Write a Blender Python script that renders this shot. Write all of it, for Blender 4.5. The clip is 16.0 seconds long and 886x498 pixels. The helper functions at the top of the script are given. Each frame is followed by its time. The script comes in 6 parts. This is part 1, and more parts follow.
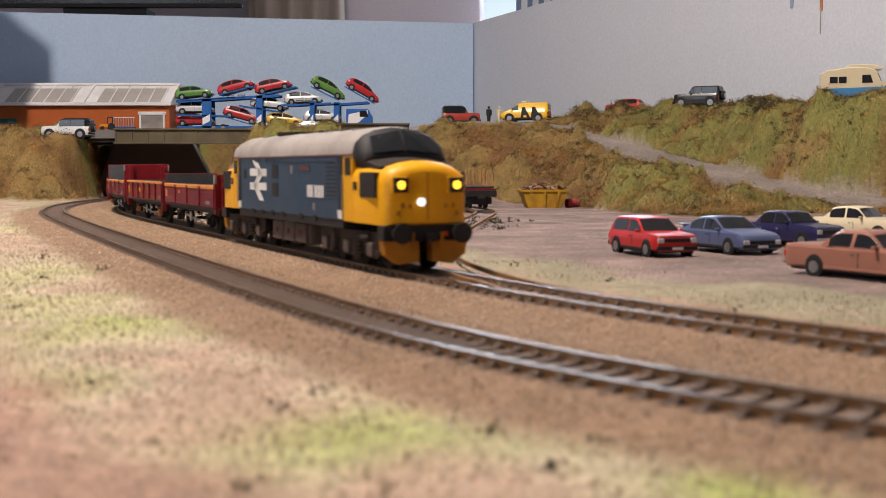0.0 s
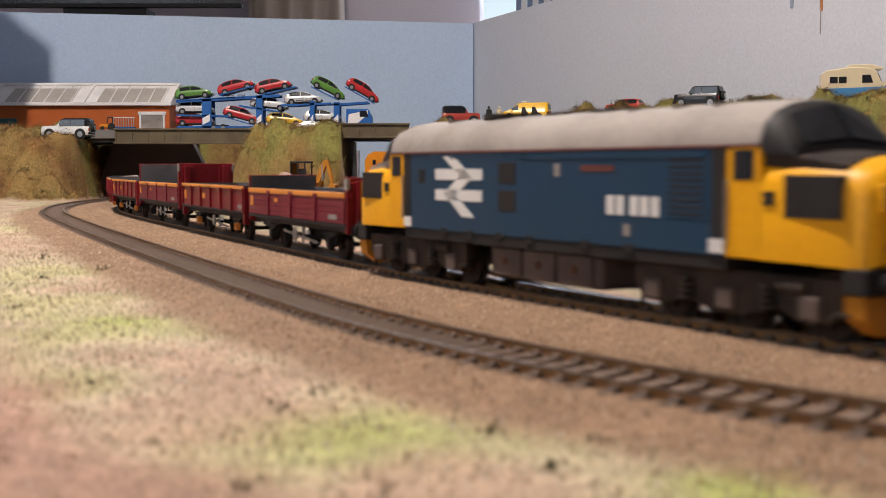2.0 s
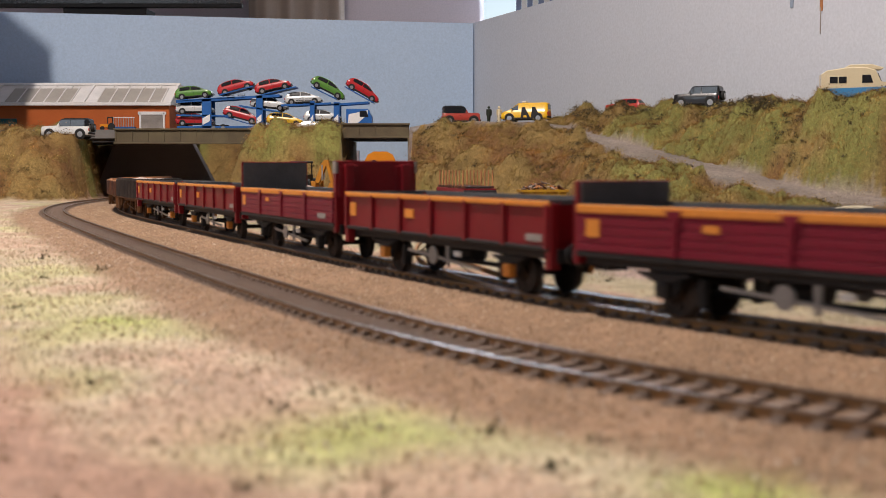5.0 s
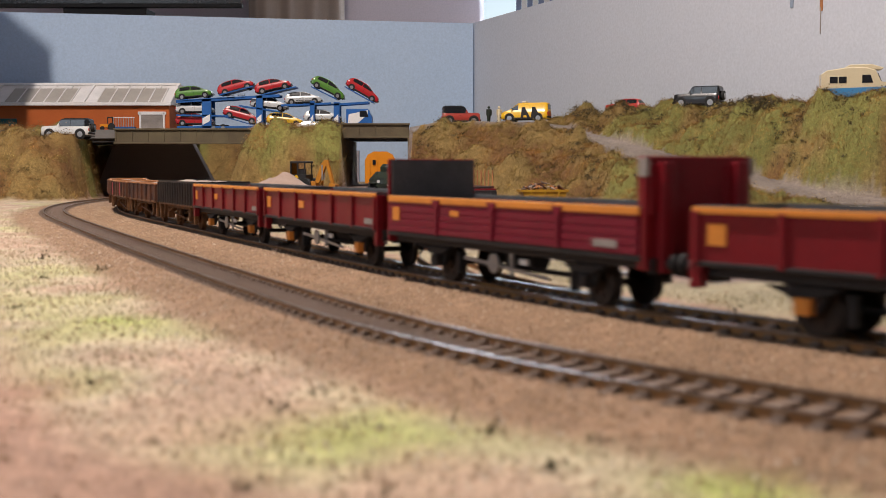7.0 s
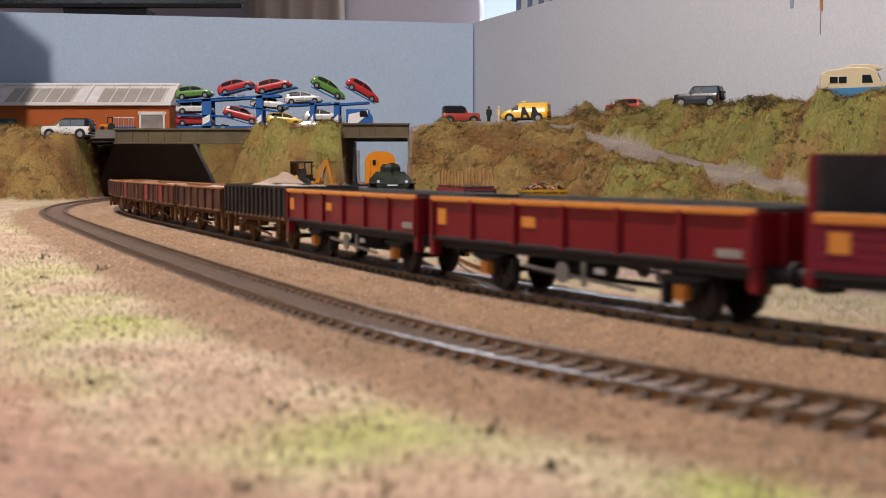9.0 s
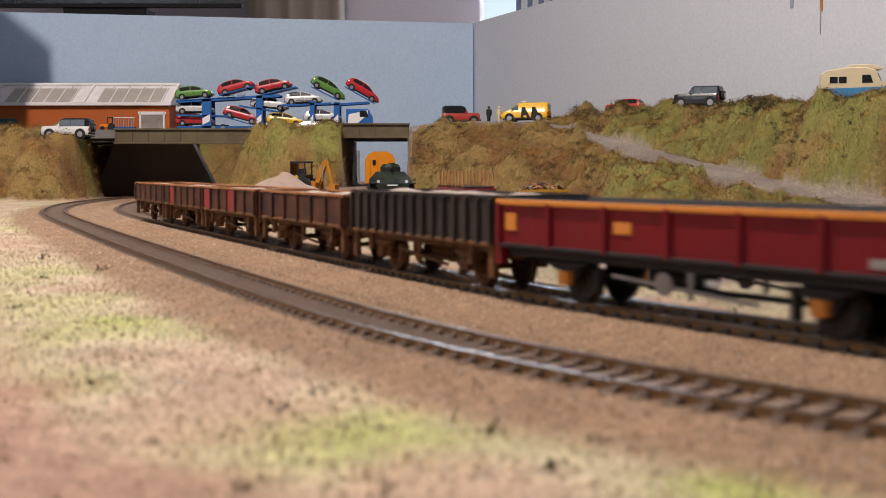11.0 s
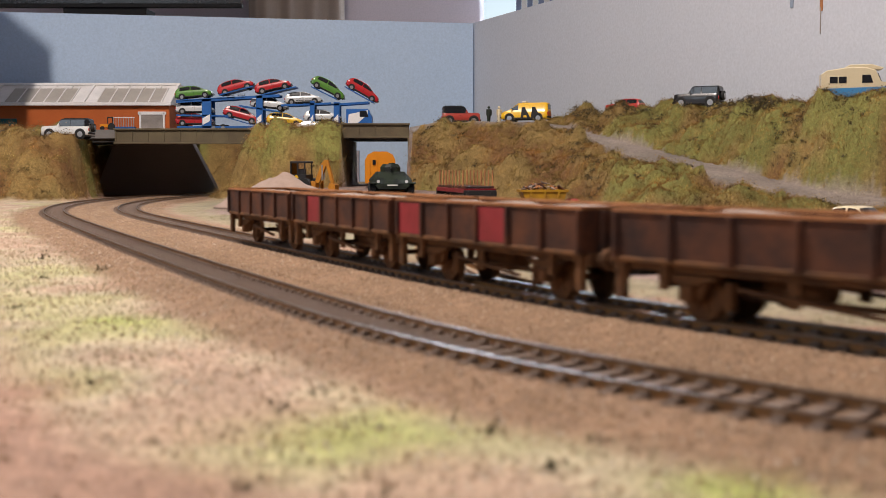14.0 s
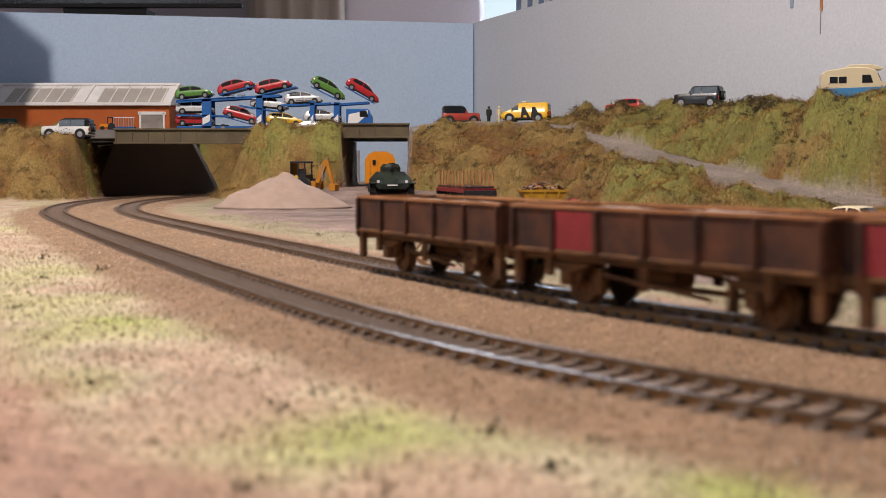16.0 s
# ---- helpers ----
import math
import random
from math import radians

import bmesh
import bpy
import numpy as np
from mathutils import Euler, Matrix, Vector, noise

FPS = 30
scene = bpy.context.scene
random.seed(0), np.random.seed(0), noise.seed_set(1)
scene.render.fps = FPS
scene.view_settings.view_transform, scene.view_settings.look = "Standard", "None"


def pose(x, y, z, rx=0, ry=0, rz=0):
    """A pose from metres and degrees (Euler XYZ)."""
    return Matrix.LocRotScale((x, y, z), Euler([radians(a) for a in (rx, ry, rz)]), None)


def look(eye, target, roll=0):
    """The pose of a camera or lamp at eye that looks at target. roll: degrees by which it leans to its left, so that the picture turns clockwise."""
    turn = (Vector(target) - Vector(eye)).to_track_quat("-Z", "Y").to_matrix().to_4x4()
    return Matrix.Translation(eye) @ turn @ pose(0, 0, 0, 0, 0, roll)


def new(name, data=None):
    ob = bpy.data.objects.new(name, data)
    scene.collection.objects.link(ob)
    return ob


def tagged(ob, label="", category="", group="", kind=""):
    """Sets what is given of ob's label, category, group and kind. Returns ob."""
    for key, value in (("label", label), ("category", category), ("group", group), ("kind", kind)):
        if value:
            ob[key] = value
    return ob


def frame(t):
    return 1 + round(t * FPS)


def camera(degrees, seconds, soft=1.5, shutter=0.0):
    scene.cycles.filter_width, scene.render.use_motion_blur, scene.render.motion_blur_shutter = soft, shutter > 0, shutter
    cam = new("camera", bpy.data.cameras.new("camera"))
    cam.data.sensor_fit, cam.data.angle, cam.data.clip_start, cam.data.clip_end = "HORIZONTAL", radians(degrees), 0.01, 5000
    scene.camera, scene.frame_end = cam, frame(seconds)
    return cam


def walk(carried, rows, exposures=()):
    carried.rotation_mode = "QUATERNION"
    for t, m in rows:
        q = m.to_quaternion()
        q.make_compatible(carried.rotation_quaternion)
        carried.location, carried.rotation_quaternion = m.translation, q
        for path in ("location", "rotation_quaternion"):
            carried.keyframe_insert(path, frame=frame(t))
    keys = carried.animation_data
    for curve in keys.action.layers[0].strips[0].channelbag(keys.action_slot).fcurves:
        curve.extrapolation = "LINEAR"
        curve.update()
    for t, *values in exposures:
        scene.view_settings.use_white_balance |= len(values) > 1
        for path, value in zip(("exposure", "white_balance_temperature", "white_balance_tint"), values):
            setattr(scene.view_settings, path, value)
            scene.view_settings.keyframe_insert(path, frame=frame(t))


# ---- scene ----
cam = camera(40.25, 16.0, soft=0.8, shutter=0.7)
eye = pose(0, 0, 0.042, 86.177, 0, 0)
walk(cam, [(0.0, eye), (16.0, eye)], exposures=[(0.0, 0.0), (16.0, 0.0)])
cam.data.dof.use_dof = True
cam.data.dof.focus_distance = 1.45
cam.data.dof.aperture_fstop = 32.0

# ---- light: a domestic room with a ceiling lamp and a daylit window ----
world = bpy.data.worlds.new("room_sky")
scene.world = world
world.use_nodes = True
wn = world.node_tree
sky = wn.nodes.new("ShaderNodeTexSky")
sky.sky_type, sky.sun_disc, sky.sun_elevation, sky.sun_rotation = "NISHITA", False, radians(35), radians(40)
wn.nodes["Background"].inputs[1].default_value = 0.12
wn.links.new(sky.outputs[0], wn.nodes["Background"].inputs[0])


def area_lamp(name, eye_at, target, w, h, watts, colour):
    data = bpy.data.lights.new(name, "AREA")
    data.shape, data.size, data.size_y, data.energy, data.color = "RECTANGLE", w, h, watts, colour
    ob = new(name, data)
    ob.matrix_world = look(eye_at, target)
    return ob


area_lamp("ceiling_lamp_light", (-0.45, 0.55, 1.40), (0.0, 0.9, 0.0), 0.04, 0.04, 38.0, (1.0, 0.885, 0.815))
area_lamp("window_light", (0.32, 3.93, 1.0), (0.2, 0.8, 0.1), 0.9, 0.95, 40.0, (0.72, 0.85, 1.0))
# added cool fill from the left; no window opens there
area_lamp("side_fill_light", (-2.1, -1.6, 0.95), (0.0, 0.8, 0.05), 1.4, 1.1, 18.0, (0.80, 0.89, 1.0))


# ---- materials ----
def node_mat(name, rough=0.6, metal=0.0):
    m = bpy.data.materials.new(name)
    m.use_nodes = True
    b = m.node_tree.nodes["Principled BSDF"]
    b.inputs["Roughness"].default_value, b.inputs["Metallic"].default_value = rough, metal
    return m, m.node_tree, b


def noise_node(t, scale, detail=6.0, rough=0.6):
    tc, n = t.nodes.new("ShaderNodeTexCoord"), t.nodes.new("ShaderNodeTexNoise")
    n.inputs["Scale"].default_value, n.inputs["Detail"].default_value, n.inputs["Roughness"].default_value = scale, detail, rough
    t.links.new(tc.outputs["Object"], n.inputs["Vector"])
    return n


def ramp_node(t, fac, stops):
    r = t.nodes.new("ShaderNodeValToRGB")
    els = r.color_ramp.elements
    while len(els) < len(stops):
        els.new(0.5)
    for e, (p, c) in zip(els, stops):
        e.position, e.color = p, (*c, 1)
    t.links.new(fac, r.inputs[0])
    return r


def mix_node(t, a, b, fac, mode="MIX"):
    m = t.nodes.new("ShaderNodeMix")
    m.data_type, m.blend_type = "RGBA", mode
    for sock, v in ((m.inputs[0], fac), (m.inputs[6], a), (m.inputs[7], b)):
        if isinstance(v, (int, float)):
            sock.default_value = v
        elif isinstance(v, tuple):
            sock.default_value = (*v, 1)
        else:
            t.links.new(v, sock)
    return m.outputs[2]


def bump_to(t, b, height, strength, dist):
    n = t.nodes.new("ShaderNodeBump")
    n.inputs["Strength"].default_value, n.inputs["Distance"].default_value = strength, dist
    t.links.new(height, n.inputs["Height"])
    t.links.new(n.outputs[0], b.inputs["Normal"])


def worn(name, c, c2=None, rough=0.5, metal=0.0, big=25.0, fine=900.0, amount=0.5, bump=0.15, spread=0.12, coat=0.0):
    """Paint, plastic or card with stains at one scale and grain at another."""
    m, t, b = node_mat(name, rough, metal)
    c2 = c2 or tuple(v * 0.6 for v in c)
    n1, n2 = noise_node(t, big), noise_node(t, fine, 3.0)
    stain = ramp_node(t, n1.outputs[0], [(0.5 - spread, (0, 0, 0)), (0.5 + spread, (1, 1, 1))])
    scaled = t.nodes.new("ShaderNodeMath")
    scaled.operation = "MULTIPLY"
    scaled.inputs[1].default_value = amount
    t.links.new(stain.outputs[0], scaled.inputs[0])
    base = mix_node(t, c, c2, scaled.outputs[0])
    grain = ramp_node(t, n2.outputs[0], [(0.3, (0.86,) * 3), (0.7, (1.0,) * 3)])
    t.links.new(mix_node(t, base, grain.outputs[0], 1.0, "MULTIPLY"), b.inputs["Base Color"])
    rr = t.nodes.new("ShaderNodeMapRange")
    b.inputs["Specular IOR Level"].default_value = 0.5 if rough < 0.4 or metal else 0.28
    rr.inputs[3].default_value, rr.inputs[4].default_value = max(0.03, rough - 0.08), min(1, rough + 0.12)
    t.links.new(n1.outputs[0], rr.inputs[0])
    t.links.new(rr.outputs[0], b.inputs["Roughness"])
    if coat:
        b.inputs["Coat Weight"].default_value = coat
        b.inputs["Coat Roughness"].default_value = 0.08
    if bump:
        bump_to(t, b, n2.outputs[0], bump, 0.0004)
    return m


def paint(name, c, rough=0.28):
    return worn(name, c, tuple(v * 0.8 for v in c), rough, 0.0, 60, 1500, 0.4, 0.03, 0.2, coat=0.2)


def glow(name, c, strength):
    m, t, b = node_mat(name, 0.3)
    b.inputs["Base Color"].default_value = (*c, 1)
    b.inputs["Emission Color"].default_value, b.inputs["Emission Strength"].default_value = (*c, 1), strength
    return m


def glass_mat(name, c):
    m, t, b = node_mat(name, 0.06)
    b.inputs["Base Color"].default_value = (*c, 1)
    b.inputs["IOR"].default_value = 1.5
    n = noise_node(t, 200)
    rr = t.nodes.new("ShaderNodeMapRange")
    rr.inputs[3].default_value, rr.inputs[4].default_value = 0.04, 0.16
    t.links.new(n.outputs[0], rr.inputs[0])
    t.links.new(rr.outputs[0], b.inputs["Roughness"])
    return m


def land_mat():
    """Scatter-covered scenic ground; the vertex layer says which scatter lies where."""
    m, t, b = node_mat("scenic_ground", 0.95)
    at = t.nodes.new("ShaderNodeVertexColor")
    at.layer_name = "scatter"
    fine, mid, wide = noise_node(t, 1300, 3), noise_node(t, 260, 5), noise_node(t, 30, 4)
    g1 = ramp_node(t, fine.outputs[0], [(0.3, (0.5,) * 3), (0.5, (1.0,) * 3), (0.72, (1.55,) * 3)])
    g2 = ramp_node(t, mid.outputs[0], [(0.3, (0.72,) * 3), (0.7, (1.2,) * 3)])
    g3 = ramp_node(t, wide.outputs[0], [(0.35, (0.85, 0.84, 0.8)), (0.65, (1.1, 1.08, 1.05))])
    c = mix_node(t, at.outputs[0], g1.outputs[0], 1.0, "MULTIPLY")
    c = mix_node(t, c, g2.outputs[0], 1.0, "MULTIPLY")
    c = mix_node(t, c, g3.outputs[0], 1.0, "MULTIPLY")
    t.links.new(c, b.inputs["Base Color"])
    add = t.nodes.new("ShaderNodeMath")
    t.links.new(fine.outputs[0], add.inputs[0])
    t.links.new(mid.outputs[0], add.inputs[1])
    bump_to(t, b, add.outputs[0], 0.8, 0.0012)
    return m


def scatter_mat(name, stops, rough=0.9, tinted=True):
    """Loose scatter: every grain or blade takes its own tone."""
    m, t, b = node_mat(name, rough)
    g = t.nodes.new("ShaderNodeNewGeometry")
    r = ramp_node(t, g.outputs["Random Per Island"], stops)
    n, hue = noise_node(t, 42, 5, 0.6), noise_node(t, 26, 4, 0.6)
    # broad noise puts dark hollows and bright highlights into the colour, for relief
    tone = ramp_node(t, n.outputs[0], [(0.34, (0.28, 0.25, 0.21)), (0.45, (0.72, 0.70, 0.62)), (0.55, (1.05, 1.03, 0.95)), (0.68, (1.75, 1.65, 1.5))])
    if not tinted:
        t.links.new(r.outputs[0], b.inputs["Base Color"])
        return m
    tint = ramp_node(t, hue.outputs[0], [(0.36, (1.10, 0.74, 0.52)), (0.50, (1.0, 0.90, 0.80)), (0.60, (0.98, 0.94, 0.76)), (0.72, (0.88, 1.10, 0.72))])
    c = mix_node(t, r.outputs[0], tone.outputs[0], 1.0, "MULTIPLY")
    t.links.new(mix_node(t, c, tint.outputs[0], 1.0, "MULTIPLY"), b.inputs["Base Color"])
    return m


M_LAND = land_mat()
M_BOARD = worn("blue_painted_board", (0.45, 0.57, 0.73), (0.40, 0.52, 0.68), 0.7, 0, 6, 260, 0.45, 0.12, 0.2)
M_BOARD2 = worn("pale_painted_board", (0.53, 0.55, 0.60), (0.49, 0.52, 0.57), 0.7, 0, 5, 260, 0.4, 0.12, 0.2)
M_RAIL = worn("rusty_rail", (0.30, 0.15, 0.055), (0.19, 0.095, 0.04), 0.7, 0.0, 80, 900, 0.6, 0.2)
M_RAILTOP = worn("polished_rail_top", (0.20, 0.145, 0.11), (0.11, 0.07, 0.042), 0.34, 0.6, 60, 900, 0.6, 0.05)
M_SLEEPER = worn("weathered_sleeper", (0.215, 0.155, 0.12), (0.13, 0.095, 0.072), 0.85, 0, 120, 1200, 0.7, 0.4)
M_BLUE = worn("rail_blue_paint", (0.010, 0.048, 0.10), (0.016, 0.05, 0.085), 0.42, 0, 40, 900, 0.5, 0.05)
M_YELLOW = worn("warning_yellow_paint", (0.86, 0.41, 0.006), (0.74, 0.33, 0.006), 0.42, 0, 45, 900, 0.5, 0.05)
M_ROOF = worn("weathered_grey_roof", (0.36, 0.32, 0.29), (0.21, 0.185, 0.165), 0.8, 0, 30, 500, 0.7, 0.12)
M_BLACK = worn("matt_black_paint", (0.018, 0.017, 0.018), (0.03, 0.027, 0.025), 0.6, 0, 60, 900, 0.6, 0.1)
M_UNDER = worn("weathered_underframe", (0.022, 0.018, 0.016), (0.085, 0.055, 0.038), 0.85, 0, 90, 900, 0.6, 0.3)
M_TANK = worn("dusty_brown_tank", (0.13, 0.095, 0.08), (0.075, 0.055, 0.05), 0.8, 0, 60, 900, 0.7, 0.2)
M_WHITE = worn("white_marking", (0.78, 0.77, 0.74), (0.62, 0.6, 0.57), 0.5, 0, 60, 900, 0.4, 0.03)
M_CREST = worn("dull_red_transfer", (0.16, 0.05, 0.04), None, 0.5)
M_GLASS = glass_mat("dark_glazing", (0.015, 0.018, 0.022))
M_LAMP_Y = glow("yellow_headcode_light", (1.0, 0.55, 0.04), 2.2)
M_LAMP_W = glow("white_headlight", (0.75, 0.87, 1.0), 1.5)
M_PLOUGH = worn("orange_yellow_plough", (0.50, 0.20, 0.015), (0.32, 0.12, 0.015), 0.6, 0, 70, 900, 0.7, 0.1)
M_RED = worn("bright_red_detail", (0.60, 0.05, 0.02), None, 0.45)
M_MAROON = worn("maroon_wagon_paint", (0.20, 0.008, 0.014), (0.14, 0.008, 0.012), 0.40, 0, 40, 900, 0.5, 0.06)
M_MAROON2 = worn("plank_maroon_paint", (0.19, 0.010, 0.026), (0.135, 0.008, 0.019), 0.45, 0, 40, 900, 0.5, 0.06)
M_ORANGE = worn("orange_edge_stripe", (0.72, 0.27, 0.045), (0.58, 0.21, 0.04), 0.5, 0, 60, 900, 0.5, 0.05)
M_RUST = worn("rusty_brown_wagon", (0.042, 0.023, 0.019), (0.17, 0.062, 0.028), 0.75, 0, 75, 900, 0.75, 0.25, 0.16)
M_RUSTEDGE = worn("rust_worn_edge", (0.46, 0.20, 0.08), (0.20, 0.085, 0.04), 0.8, 0, 90, 900, 0.6, 0.2)
M_DARKWAG = worn("dirty_black_wagon", (0.028, 0.022, 0.020), (0.065, 0.045, 0.036), 0.8, 0, 50, 900, 0.7, 0.25)
M_PATCH = worn("faded_red_patch", (0.34, 0.04, 0.045), (0.2, 0.03, 0.03), 0.6, 0, 70, 900, 0.6, 0.05)
M_RUSTUNDER = worn("rusty_underframe", (0.17, 0.075, 0.028), (0.030, 0.020, 0.016), 0.85, 0, 110, 900, 0.6, 0.3)
M_LOADGREY = worn("grey_load", (0.095, 0.093, 0.097), (0.06, 0.06, 0.062), 0.85, 0, 80, 900, 0.6, 0.4)
M_LOADSAND = worn("pale_sand_load", (0.38, 0.31, 0.26), (0.27, 0.21, 0.175), 0.95, 0, 150, 1300, 0.6, 0.6)
M_SANDPILE = worn("heaped_sand", (0.38, 0.28, 0.23), (0.29, 0.21, 0.17), 0.95, 0, 60, 1300, 0.6, 0.6)
M_SKIP = worn("dented_yellow_skip", (0.46, 0.25, 0.015), (0.25, 0.12, 0.02), 0.55, 0, 70, 900, 0.7, 0.1)
M_STEEL = worn("pale_steel_fitting", (0.40, 0.40, 0.39), None, 0.4, 0.5)
M_TYRE = worn("black_rubber", (0.02, 0.02, 0.02), None, 0.8)
M_RIM = worn("silver_wheel", (0.36, 0.36, 0.37), (0.22, 0.22, 0.22), 0.3, 0.7)
M_GIRDER = worn("aged_girder", (0.13, 0.105, 0.06), (0.08, 0.06, 0.04), 0.75, 0, 25, 600, 0.7, 0.2)
M_DARKWALL = worn("dark_abutment", (0.36, 0.32, 0.30), (0.42, 0.37, 0.34), 0.9, 0, 15, 600, 0.6, 0.15)
M_TRIM_WHITE = worn("white_plastic_trim", (0.82, 0.79, 0.77), (0.62, 0.6, 0.58), 0.5)
M_ORANGE_WALL = worn("orange_brick_card", (0.47, 0.115, 0.028), (0.40, 0.095, 0.024), 0.8, 0, 40, 700, 0.5, 0.15)
M_CARRIER = worn("transporter_blue", (0.02, 0.11, 0.36), (0.02, 0.09, 0.28), 0.4, 0, 50, 900, 0.5, 0.03)
M_DECK = worn("grey_road_card", (0.20, 0.19, 0.18), (0.15, 0.14, 0.135), 0.9, 0, 30, 900, 0.5, 0.3)
M_ROOMWALL = worn("pinkish_room_wall", (0.66, 0.57, 0.60), (0.62, 0.53, 0.56), 0.8, 0, 3, 200, 0.3, 0.05)
M_CEILING = worn("white_ceiling", (0.80, 0.79, 0.77), (0.76, 0.75, 0.73), 0.9, 0, 2, 200, 0.3, 0.05)
M_FLOOR = worn("brown_carpet", (0.16, 0.12, 0.09), (0.12, 0.09, 0.07), 0.95, 0, 8, 300, 0.5, 0.4)
M_CURTAIN = worn("beige_curtain", (0.42, 0.34, 0.29), (0.36, 0.29, 0.25), 0.9, 0, 6, 300, 0.4, 0.2)
M_TANKBLUE = worn("grey_blue_drip", (0.30, 0.36, 0.45), None, 0.6)
M_SCREEN = worn("black_screen", (0.01, 0.01, 0.012), None, 0.25)


# ---- mesh helpers ----
def finish(name, bm, mat):
    me = bpy.data.meshes.new(name)
    bmesh.ops.recalc_face_normals(bm, faces=bm.faces)
    bm.to_mesh(me)
    bm.free()
    me.materials.append(mat)
    return me


def part(name, bm, mat, parent, label="", at=None):
    ob = new(name, finish(name, bm, mat) if not isinstance(bm, bpy.types.Mesh) else bm)
    ob.parent = parent
    if at is not None:
        ob.matrix_basis = at
    return tagged(ob, label)


def thing(name, label, category, m=None, group="", kind=""):
    ob = new(name)
    ob.empty_display_size = 0.01
    if m is not None:
        ob.matrix_basis = m
    return tagged(ob, label, category, group, kind)


def add_box(bm, x0, x1, y0, y1, z0, z1, bevel=0.0):
    vs = [bm.verts.new((x, y, z)) for z in (z0, z1) for x, y in ((x0, y0), (x1, y0), (x1, y1), (x0, y1))]
    fs = [bm.faces.new([vs[i] for i in q]) for q in ((3, 2, 1, 0), (4, 5, 6, 7), (0, 1, 5, 4), (1, 2, 6, 5), (2, 3, 7, 6), (3, 0, 4, 7))]
    if bevel:
        es = list({e for f in fs for e in f.edges})
        bmesh.ops.bevel(bm, geom=es, offset=bevel, segments=2, affect="EDGES", profile=0.5)
    return bm


def box(x0, x1, y0, y1, z0, z1, bevel=0.0):
    return add_box(bmesh.new(), x0, x1, y0, y1, z0, z1, bevel)


def prism(pts, y0, y1, axis="y", bevel=0.0):
    """A flat outline (x, z) pulled from y0 to y1; axis 'x' takes the outline as (y, z)."""
    bm = bmesh.new()
    add_prism(bm, pts, y0, y1, axis)
    if bevel:
        bmesh.ops.bevel(bm, geom=bm.edges[:], offset=bevel, segments=2, affect="EDGES", profile=0.5)
    return bm


def add_prism(bm, pts, y0, y1, axis="y"):
    put = (lambda p, v: (p[0], v, p[1])) if axis == "y" else ((lambda p, v: (v, p[0], p[1])) if axis == "x" else (lambda p, v: (p[0], p[1], v)))
    a = [bm.verts.new(put(p, y0)) for p in pts]
    b = [bm.verts.new(put(p, y1)) for p in pts]
    n = len(pts)
    bm.faces.new(a[::-1])
    bm.faces.new(b)
    for i in range(n):
        bm.faces.new((a[i], a[(i + 1) % n], b[(i + 1) % n], b[i]))
    return bm


def add_cyl(bm, c, r, length, axis="y", seg=14, r2=None):
    r2 = r if r2 is None else r2
    rings = []
    for k, rr in ((-0.5, r), (0.5, r2)):
        ring = []
        for i in range(seg):
            a = 2 * math.pi * i / seg
            u, v, w = rr * math.cos(a), rr * math.sin(a), k * length
            p = {"y": (u, w, v), "x": (w, u, v), "z": (u, v, w)}[axis]
            ring.append(bm.verts.new((c[0] + p[0], c[1] + p[1], c[2] + p[2])))
        rings.append(ring)
    bm.faces.new(rings[0][::-1])
    bm.faces.new(rings[1])
    for i in range(seg):
        bm.faces.new((rings[0][i], rings[0][(i + 1) % seg], rings[1][(i + 1) % seg], rings[1][i]))
    return bm


def cyl(c, r, length, axis="y", seg=14, r2=None):
    return add_cyl(bmesh.new(), c, r, length, axis, seg, r2)


def loft(sections):
    """A closed skin through rings of equally many points."""
    bm = bmesh.new()
    rings = [[bm.verts.new(p) for p in s] for s in sections]
    n = len(rings[0])
    bm.faces.new(rings[0][::-1])
    bm.faces.new(rings[-1])
    for a, b in zip(rings, rings[1:]):
        for i in range(n):
            bm.faces.new((a[i], a[(i + 1) % n], b[(i + 1) % n], b[i]))
    return bm


def smooth(ob, angle=40):
    for p in ob.data.polygons:
        p.use_smooth = True
    ob.data.set_sharp_from_angle(angle=radians(angle))
    return ob


# ---- the railway's lines in plan ----
RAIL_Z = 0.0045
GAUGE = 0.0165


class Line:
    """A line of track: three curvatures that blend into one another, with a run-on at its near end."""

    def __init__(self, x, y, turn, k1, l1, k2, l2, k3, run_on, k0, length):
        step, th = 0.004, turn
        first = []
        px, py, a = x, y, turn
        for i in range(int(run_on / step)):
            a -= k0 * step
            px, py = px - step * math.cos(a), py - step * math.sin(a)
            first.append((px, py, a))
        pts = first[::-1] + [(x, y, th)]
        s = 0.0
        blend = lambda v: 1 / (1 + math.exp(-max(-60, min(60, v / 0.04))))
        while s < length:
            k = k1 + (k2 - k1) * blend(s - l1) + (k3 - k2) * blend(s - l1 - l2)
            th += k * step
            x, y, s = x + step * math.cos(th), y + step * math.sin(th), s + step
            pts.append((x, y, th))
        self.pts, self.step, self.zero = np.array(pts), step, len(first) * step

    def at(self, s):
        """Place and heading s metres beyond the line's origin (backwards is negative)."""
        i = min(max((s + self.zero) / self.step, 0), len(self.pts) - 1.001)
        k = int(i)
        a, b = self.pts[k], self.pts[k + 1]
        return a + (b - a) * (i - k)


near_line = Line(0.1209, 0.1368, 2.5578, -2.8332, 0.1966, -0.0406, 0.7585, -0.711, 1.2, -0.4, 2.4)
main_line = Line(0.1216, 0.2309, 2.2472, -1.1033, 0.2259, -0.0354, 0.5991, -0.7276, 1.9, -0.4, 3.3)

near_line.pts[:, 1] += 0.0045 * np.clip((0.32 - near_line.pts[:, 1]) / 0.12, 0, 1)


